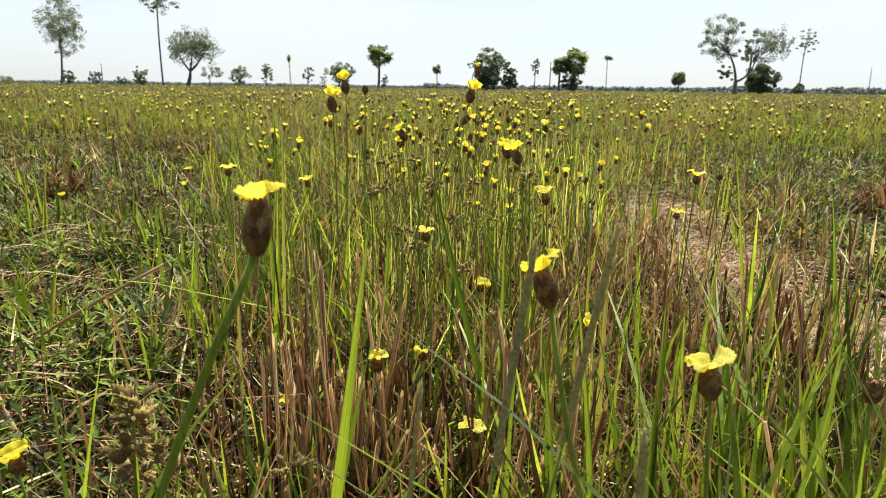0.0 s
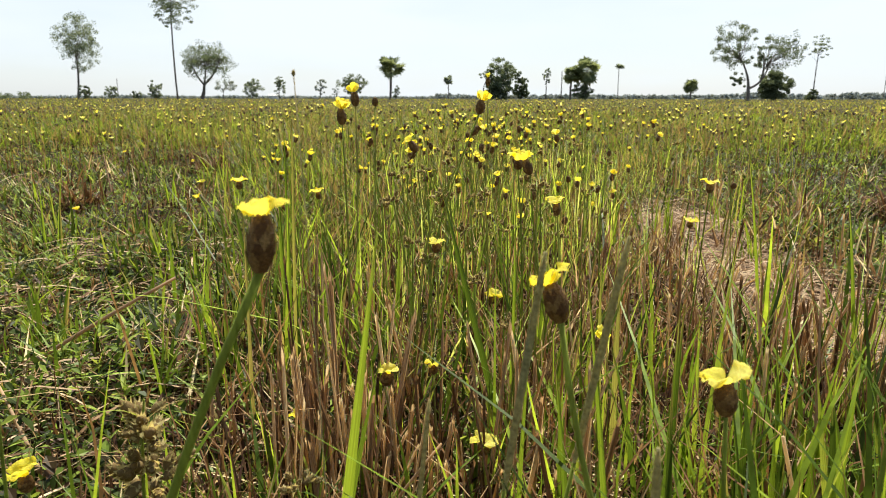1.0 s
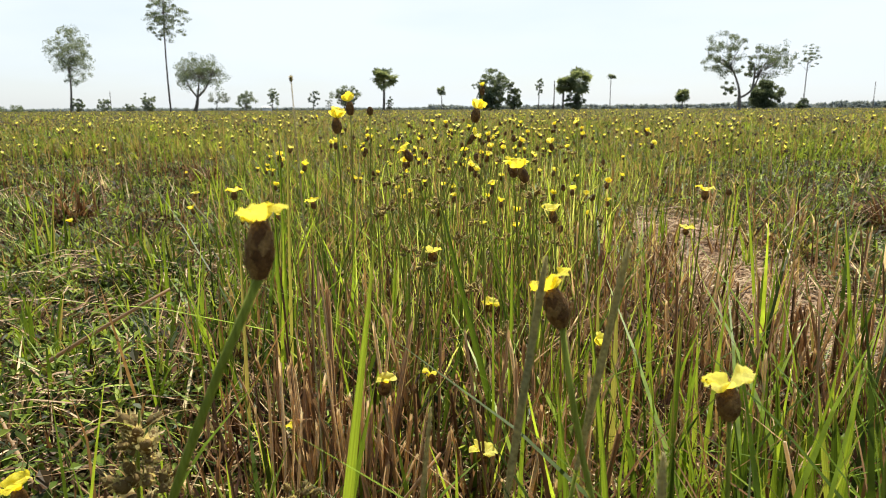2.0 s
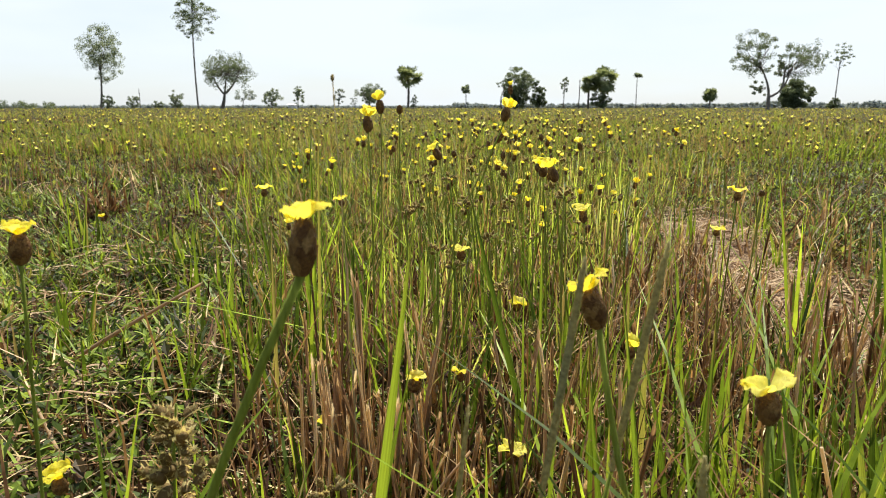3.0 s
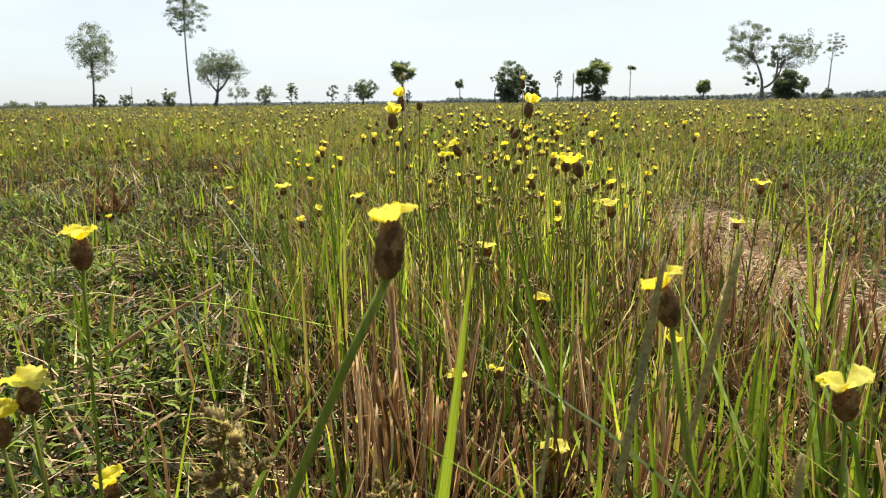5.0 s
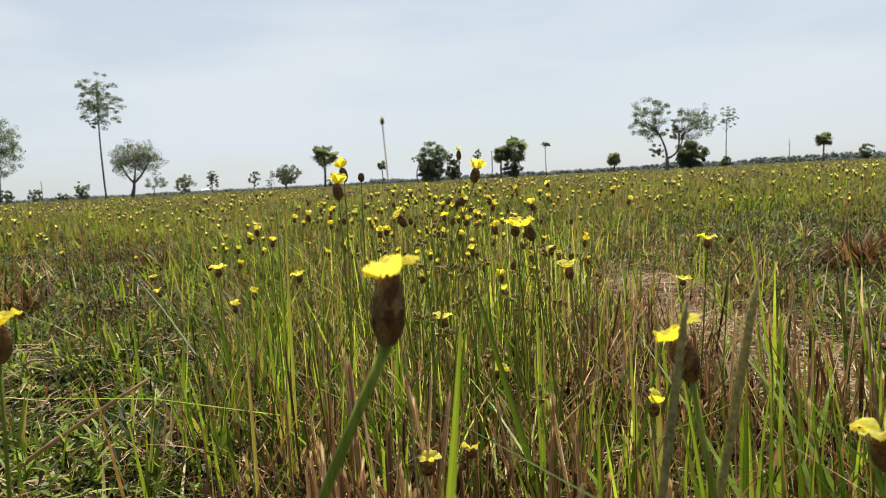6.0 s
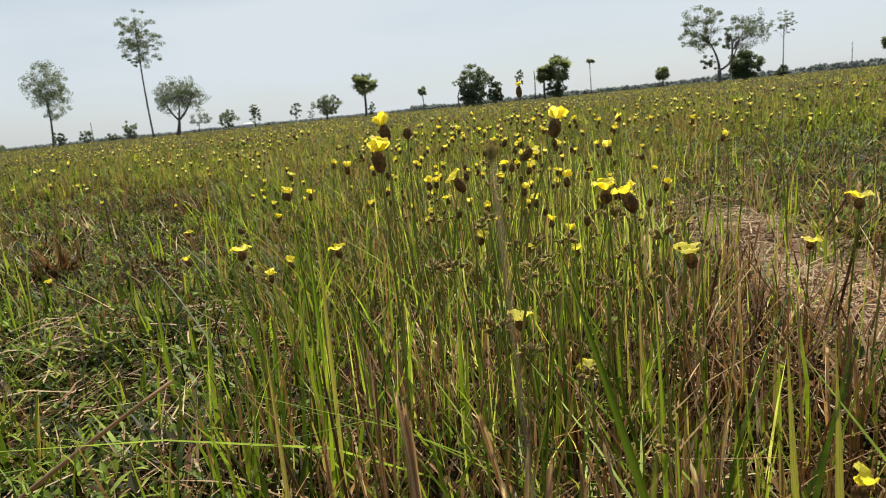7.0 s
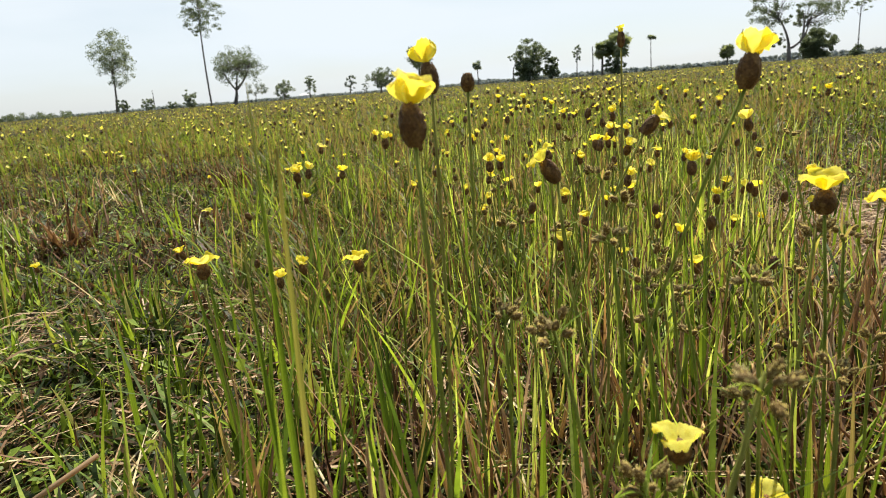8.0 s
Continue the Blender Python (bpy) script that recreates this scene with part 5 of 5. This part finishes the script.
shoot((0.055, 0.520), (0.062, 0.520, 0.201), 0.0078, 0.10, 0)
shoot((0.034, 0.620), (0.032, 0.620, 0.211), 0.0066, -0.20, 1)
shoot((-0.018, 0.500), (-0.025, 0.500, 0.153), 0.0070, 0.20, 0)
shoot((0.101, 0.600), (0.097, 0.600, 0.169), 0.0066, 0.30, 0)
shoot((0.029, 0.660), (0.019, 0.660, 0.201), 0.0062, -0.30, 1)
shoot((0.137, 0.460), (0.161, 0.460, 0.191), 0.0092, 0.15, 1)
shoot((0.157, 0.470), (0.142, 0.470, 0.170), 0.0080, -0.15, 0)
shoot((-0.009, 0.500), (-0.010, 0.500, 0.130), 0.0064, 0.40, 0)
for tip in ((-0.125, 0.60, 0.070), (-0.112, 0.615, 0.088), (-0.100, 0.61, 0.100), (-0.085, 0.62, 0.108), (-0.070, 0.625, 0.104), (-0.130, 0.63, 0.052)):
    shoot((-0.058 + 0.012 * tip[0], 0.655), tip, 0.0042, 0.4, 2, "splayed grey-green blade low among stubble")
for tip, wide, face in (((-0.302, 0.770, 0.344), 0.0042, 0.2), ((-0.296, 0.768, 0.318), 0.0046, -0.3), ((-0.308, 0.764, 0.296), 0.0046, 0.5)):
    shoot((-0.305 + 0.4 * (tip[0] + 0.305), 0.772), tip, wide, face, 0, "slim dark green grass shoot standing above the herbage")
shoot((-0.612, 1.110), (-0.614, 1.108, 0.150), 0.0075, 0.1, 0)
grey_spike(-0.012, 0.352, 0.282, -0.062, 0.357, 0.0018)
grey_spike(-0.050, 0.326, 0.280, -0.088, 0.332, 0.0017)
grey_spike(-0.012, 0.275, 0.222, -0.006, 0.290, 0.0018)
grey_spike(-0.095, 0.300, 0.225, -0.118, 0.320, 0.0010)
pale_stalk((-0.150, 0.350), (-0.158, 0.346, 0.352))
sedge(-0.285, 0.424, 0.160, -0.288, 0.430, 0.0140, 28, 0.018, "sedge with dried bristly olive-brown spikelet cluster", 2.6)
sedge(-0.185, 0.400, 0.125, -0.182, 0.410, 0.007, 9, 0.014)
sedge(-0.190, 0.800, 0.232, -0.180, 0.810, 0.0064, 10, 0.0095)
sedge(-0.160, 0.850, 0.262, -0.165, 0.860, 0.0064, 9, 0.0095)
sedge(-0.110, 0.800, 0.200, -0.105, 0.810, 0.0064, 10, 0.0095)
sedge(-0.215, 0.870, 0.215, -0.220, 0.880, 0.0064, 10, 0.0095)
sedge(-0.090, 0.860, 0.235, -0.090, 0.870, 0.0064, 8, 0.009)
sedge(-0.140, 0.700, 0.190, -0.140, 0.715, 0.0064, 10, 0.0095)
sedge(-0.095, 0.720, 0.165, -0.095, 0.730, 0.0064, 9, 0.0095)
sedge(-0.020, 0.930, 0.240, -0.010, 0.940, 0.0052, 13, 0.013)
sedge(0.040, 0.950, 0.225, 0.036, 0.960, 0.0052, 13, 0.013)
sedge(-0.150, 1.000, 0.270, -0.155, 1.010, 0.0064, 9, 0.0095)
sedge(-0.060, 0.650, 0.140, -0.055, 0.660, 0.0064, 9, 0.0095)
for spot in range(42):
    sy = rng.uniform(0.95, 1.75)
    sx = rng.normal(-0.06, 0.13 * sy)
    sedge(sx, sy, rng.uniform(0.13, 0.27), sx + rng.normal(0, 0.02), sy + 0.01, 0.0068, 6, 0.009, "sedge with small brown spikelets among flowers")
for spot in range(11):
    sx, sy = rng.uniform(-0.24, 0.02), rng.uniform(0.70, 1.02)
    sedge(sx, sy, rng.uniform(0.15, 0.26), sx + rng.normal(0, 0.015), sy + 0.01, 0.0064, 8, 0.009)
dry_stalk((0.165, 0.520), (0.182, 0.590, 0.200), 0.0014)
dry_stalk((-0.185, 0.470), (-0.108, 0.500, 0.098), 0.0016)
dry_stalk((-0.415, 0.520), (-0.610, 0.700, 0.035), 0.0024, "dead brown stalk slanting over low herbs")
dry_stalk((-0.700, 0.780), (-0.507, 0.912, 0.103), 0.0034, "red-brown dead leaf arching over ground cover")
dry_stalk((-0.509, 0.930), (-0.420, 0.905, 0.097), 0.0014)
dry_stalk((-1.388, 2.248), (-1.485, 2.380, 0.145), 0.0030)
dry_stalk((0.138, 0.445), (0.101, 0.440, 0.145), 0.0019, "pale dead grass leaf bent among green blades")
dry_stalk((-1.300, 2.300), (-1.350, 2.320, 0.150), 0.0025)


def plant_growth():
    """Tufts, stubble clumps and herbs set out over the near field."""
    # stubble: a thick band in the middle and one beyond the bare strip
    for k in range(11):
        stubble(rng.uniform(-0.28, -0.14), rng.uniform(0.47, 0.72), rng.uniform(0.12, 0.21), 12, 0.034, lean=0.12)
    for k in range(9):
        stubble(rng.uniform(-0.16, -0.02), rng.uniform(0.47, 0.72), rng.uniform(0.10, 0.19), 9, 0.04, lean=0.17)
    for k in range(6):
        stubble(rng.uniform(0.24, 0.40), rng.uniform(0.62, 0.95), rng.uniform(0.13, 0.20), 11, 0.03)
    for k in range(12):
        stubble(rng.uniform(0.05, 0.30), rng.uniform(0.95, 1.6), rng.uniform(0.10, 0.18), 10, 0.035, "clump of leaning brown stubble straw", 0.3)
    for k in range(14):
        stubble(rng.uniform(-0.5, 0.9), rng.uniform(1.2, 2.6), rng.uniform(0.12, 0.20), 9, 0.04)
    mound = "dense dark brown mound of dead matted grass"
    dead_tuft(1.16, 2.15, 0.17, 150, 0.12, 0.012, mound, 0.6)
    dead_tuft(1.30, 2.22, 0.21, 130, 0.13, 0.012, mound, 0.9)
    dead_tuft(-1.38, 3.08, 0.22, 70, 0.08, 0.010, "dark brown clump of tall dead grass", 0.2)
    dead_tuft(-1.36, 2.03, 0.13, 60, 0.055, 0.010, "dark brown clump of short dead grass", 0.3)
    for k in range(24):
        dead_tuft(rng.uniform(-0.18, 0.24), rng.uniform(0.86, 1.22), rng.uniform(0.08, 0.17), 9, 0.035)
    for k in range(9):
        dead_tuft(rng.uniform(0.08, 0.32), rng.uniform(0.98, 1.38), rng.uniform(0.07, 0.15), 10, 0.05, 0.007, "clump of red-brown dead grass beside bare soil", 1.1)
    for k in range(26):
        x, y = rng.uniform(0.02, 0.30), rng.uniform(0.90, 1.30)
        az, L = rng.uniform(0, 6.283), rng.uniform(0.06, 0.16)
        dry_stalk((x, y), (x + L * math.cos(az), y + L * math.sin(az), rng.uniform(0.03, 0.11)), rng.uniform(0.0008, 0.0015), "thin pale dead stalk lying across brown grass")
    for k in range(12):
        dead_tuft(rng.uniform(0.08, 0.34), rng.uniform(0.52, 0.85), rng.uniform(0.07, 0.13), 9, 0.04, 0.007)
    for k in range(10):
        dead_tuft(rng.uniform(-0.30, 0.10), rng.uniform(0.55, 0.80), rng.uniform(0.05, 0.10), 8, 0.04, 0.006)
    for k in range(16):
        dead_tuft(rng.uniform(0.55, 1.8), rng.uniform(1.3, 3.2), rng.uniform(0.06, 0.13), 12, 0.07, 0.009)
    for x, y in ((-0.95, 1.75), (-1.05, 1.95), (-1.30, 2.10), (-1.20, 2.45), (-0.85, 2.30), (-1.55, 2.30), (-0.75, 1.55)):
        dead_tuft(x, y, rng.uniform(0.08, 0.13), 26, 0.10, 0.008, "low spread of red-brown withered grass", 1.0)
    for k in range(22):
        dead_tuft(rng.uniform(-2.4, -0.7), rng.uniform(1.6, 3.8), rng.uniform(0.06, 0.14), 9, 0.06, 0.009)
    for k in range(22):
        y = rng.uniform(1.4, 3.4)
        tuft(-0.15 - 0.45 * y - rng.random() * 0.9, y, rng.uniform(0.06, 0.13), 8, 0.03, "small tuft of short bright green blades", 0.009)
    for k in range(10):
        x, y = rng.uniform(-0.32, 0.0), rng.uniform(0.66, 1.25)
        tuft(x, y, rng.uniform(0.15, 0.26), 9, 0.022)
    for k in range(16):
        stubble(rng.uniform(-0.34, 0.12), rng.uniform(0.72, 1.20), rng.uniform(0.09, 0.17), 9, 0.035, "clump of brown rice stubble among green blades", 0.15)
    for k in range(20):
        dry_tuft(rng.uniform(-0.04, 0.32), rng.uniform(0.74, 1.20), rng.uniform(0.08, 0.17), 10, 0.04)
    for k in range(10):
        dry_tuft(rng.uniform(-0.34, -0.02), rng.uniform(0.60, 1.10), rng.uniform(0.08, 0.16), 6)
    for k in range(12):
        dry_tuft(rng.uniform(0.2, 1.0), rng.uniform(1.0, 2.4), rng.uniform(0.08, 0.17), 7)
    for k in range(16):
        dry_tuft(rng.uniform(-2.1, -0.9), rng.uniform(1.9, 3.3), rng.uniform(0.09, 0.18), 8, 0.06)
    for k in range(12):
        dry_tuft(rng.uniform(0.6, 1.9), rng.uniform(1.7, 3.4), rng.uniform(0.09, 0.19), 8, 0.06)
    for k in range(14):
        tuft(rng.uniform(0.0, 0.24), rng.uniform(0.40, 0.52), rng.uniform(0.12, 0.19), 7, 0.022, wide=0.0075)
    for k in range(22):
        tuft(rng.uniform(-0.04, 0.34), rng.uniform(0.54, 0.90), rng.uniform(0.13, 0.21), 6, 0.03, "loose tuft of upright yellow-green blades among stubble", 0.0066)
    for k in range(12):
        stubble(rng.uniform(-0.02, 0.32), rng.uniform(0.55, 0.95), rng.uniform(0.12, 0.19), 6, 0.04, "thin clump of upright grey-brown stubble", 0.12)
    for k in range(4):
        tuft(rng.uniform(0.10, 0.26), rng.uniform(0.42, 0.55), rng.uniform(0.12, 0.19), 9, 0.02, wide=0.0062)
    for k in range(15):
        tuft(rng.uniform(-0.48, -0.28), rng.uniform(0.72, 1.15), rng.uniform(0.10, 0.20), 8, 0.024, wide=0.0075)
    for k in range(16):
        y = rng.uniform(0.75, 1.5)
        tuft(-0.22 - 0.36 * y - rng.random() * 0.45, y, rng.uniform(0.05, 0.12), 7, 0.028, "small tuft of short bright green blades", 0.008)
    for k in range(16):
        tuft(rng.uniform(-1.2, 1.1), rng.uniform(1.3, 2.6), rng.uniform(0.14, 0.25), 9, 0.03)
    for k in range(8):
        tuft(rng.uniform(-1.0, -0.5), rng.uniform(0.9, 1.6), rng.uniform(0.08, 0.14), 7, 0.02)
    for k in range(9):
        tuft(rng.uniform(0.28, 0.50), rng.uniform(0.95, 2.0), rng.uniform(0.10, 0.20), 8, 0.025)
    for k in range(5):
        stubble(rng.uniform(0.26, 0.5), rng.uniform(0.95, 1.9), rng.uniform(0.08, 0.16), 8, 0.05, "thin clump of pale leaning stubble", 0.35)
    for x, y in ((-0.675, 0.82), (-0.569, 0.832), (-0.51, 0.777), (-0.461, 0.69), (-0.63, 0.88), (-0.60, 0.80), (-0.092, 0.62), (-0.10, 0.60), (-0.54, 0.74), (-0.44, 0.76)):
        herb(x, y, rng.uniform(0.04, 0.065), 6, rng.uniform(0.020, 0.028), "leafy pale green herb with narrow pointed leaves")
    for k in range(54):
        y = rng.uniform(0.48, 1.5)
        x = -0.18 - 0.40 * y - rng.random() * (0.12 + 0.34 * y)
        herb(x, y, rng.uniform(0.025, 0.055), int(rng.integers(3, 6)), rng.uniform(0.014, 0.026))
    for k in range(8):
        herb(rng.uniform(-0.26, 0.1), rng.uniform(0.50, 0.62), rng.uniform(0.03, 0.05), 4, rng.uniform(0.016, 0.026))


plant_growth()
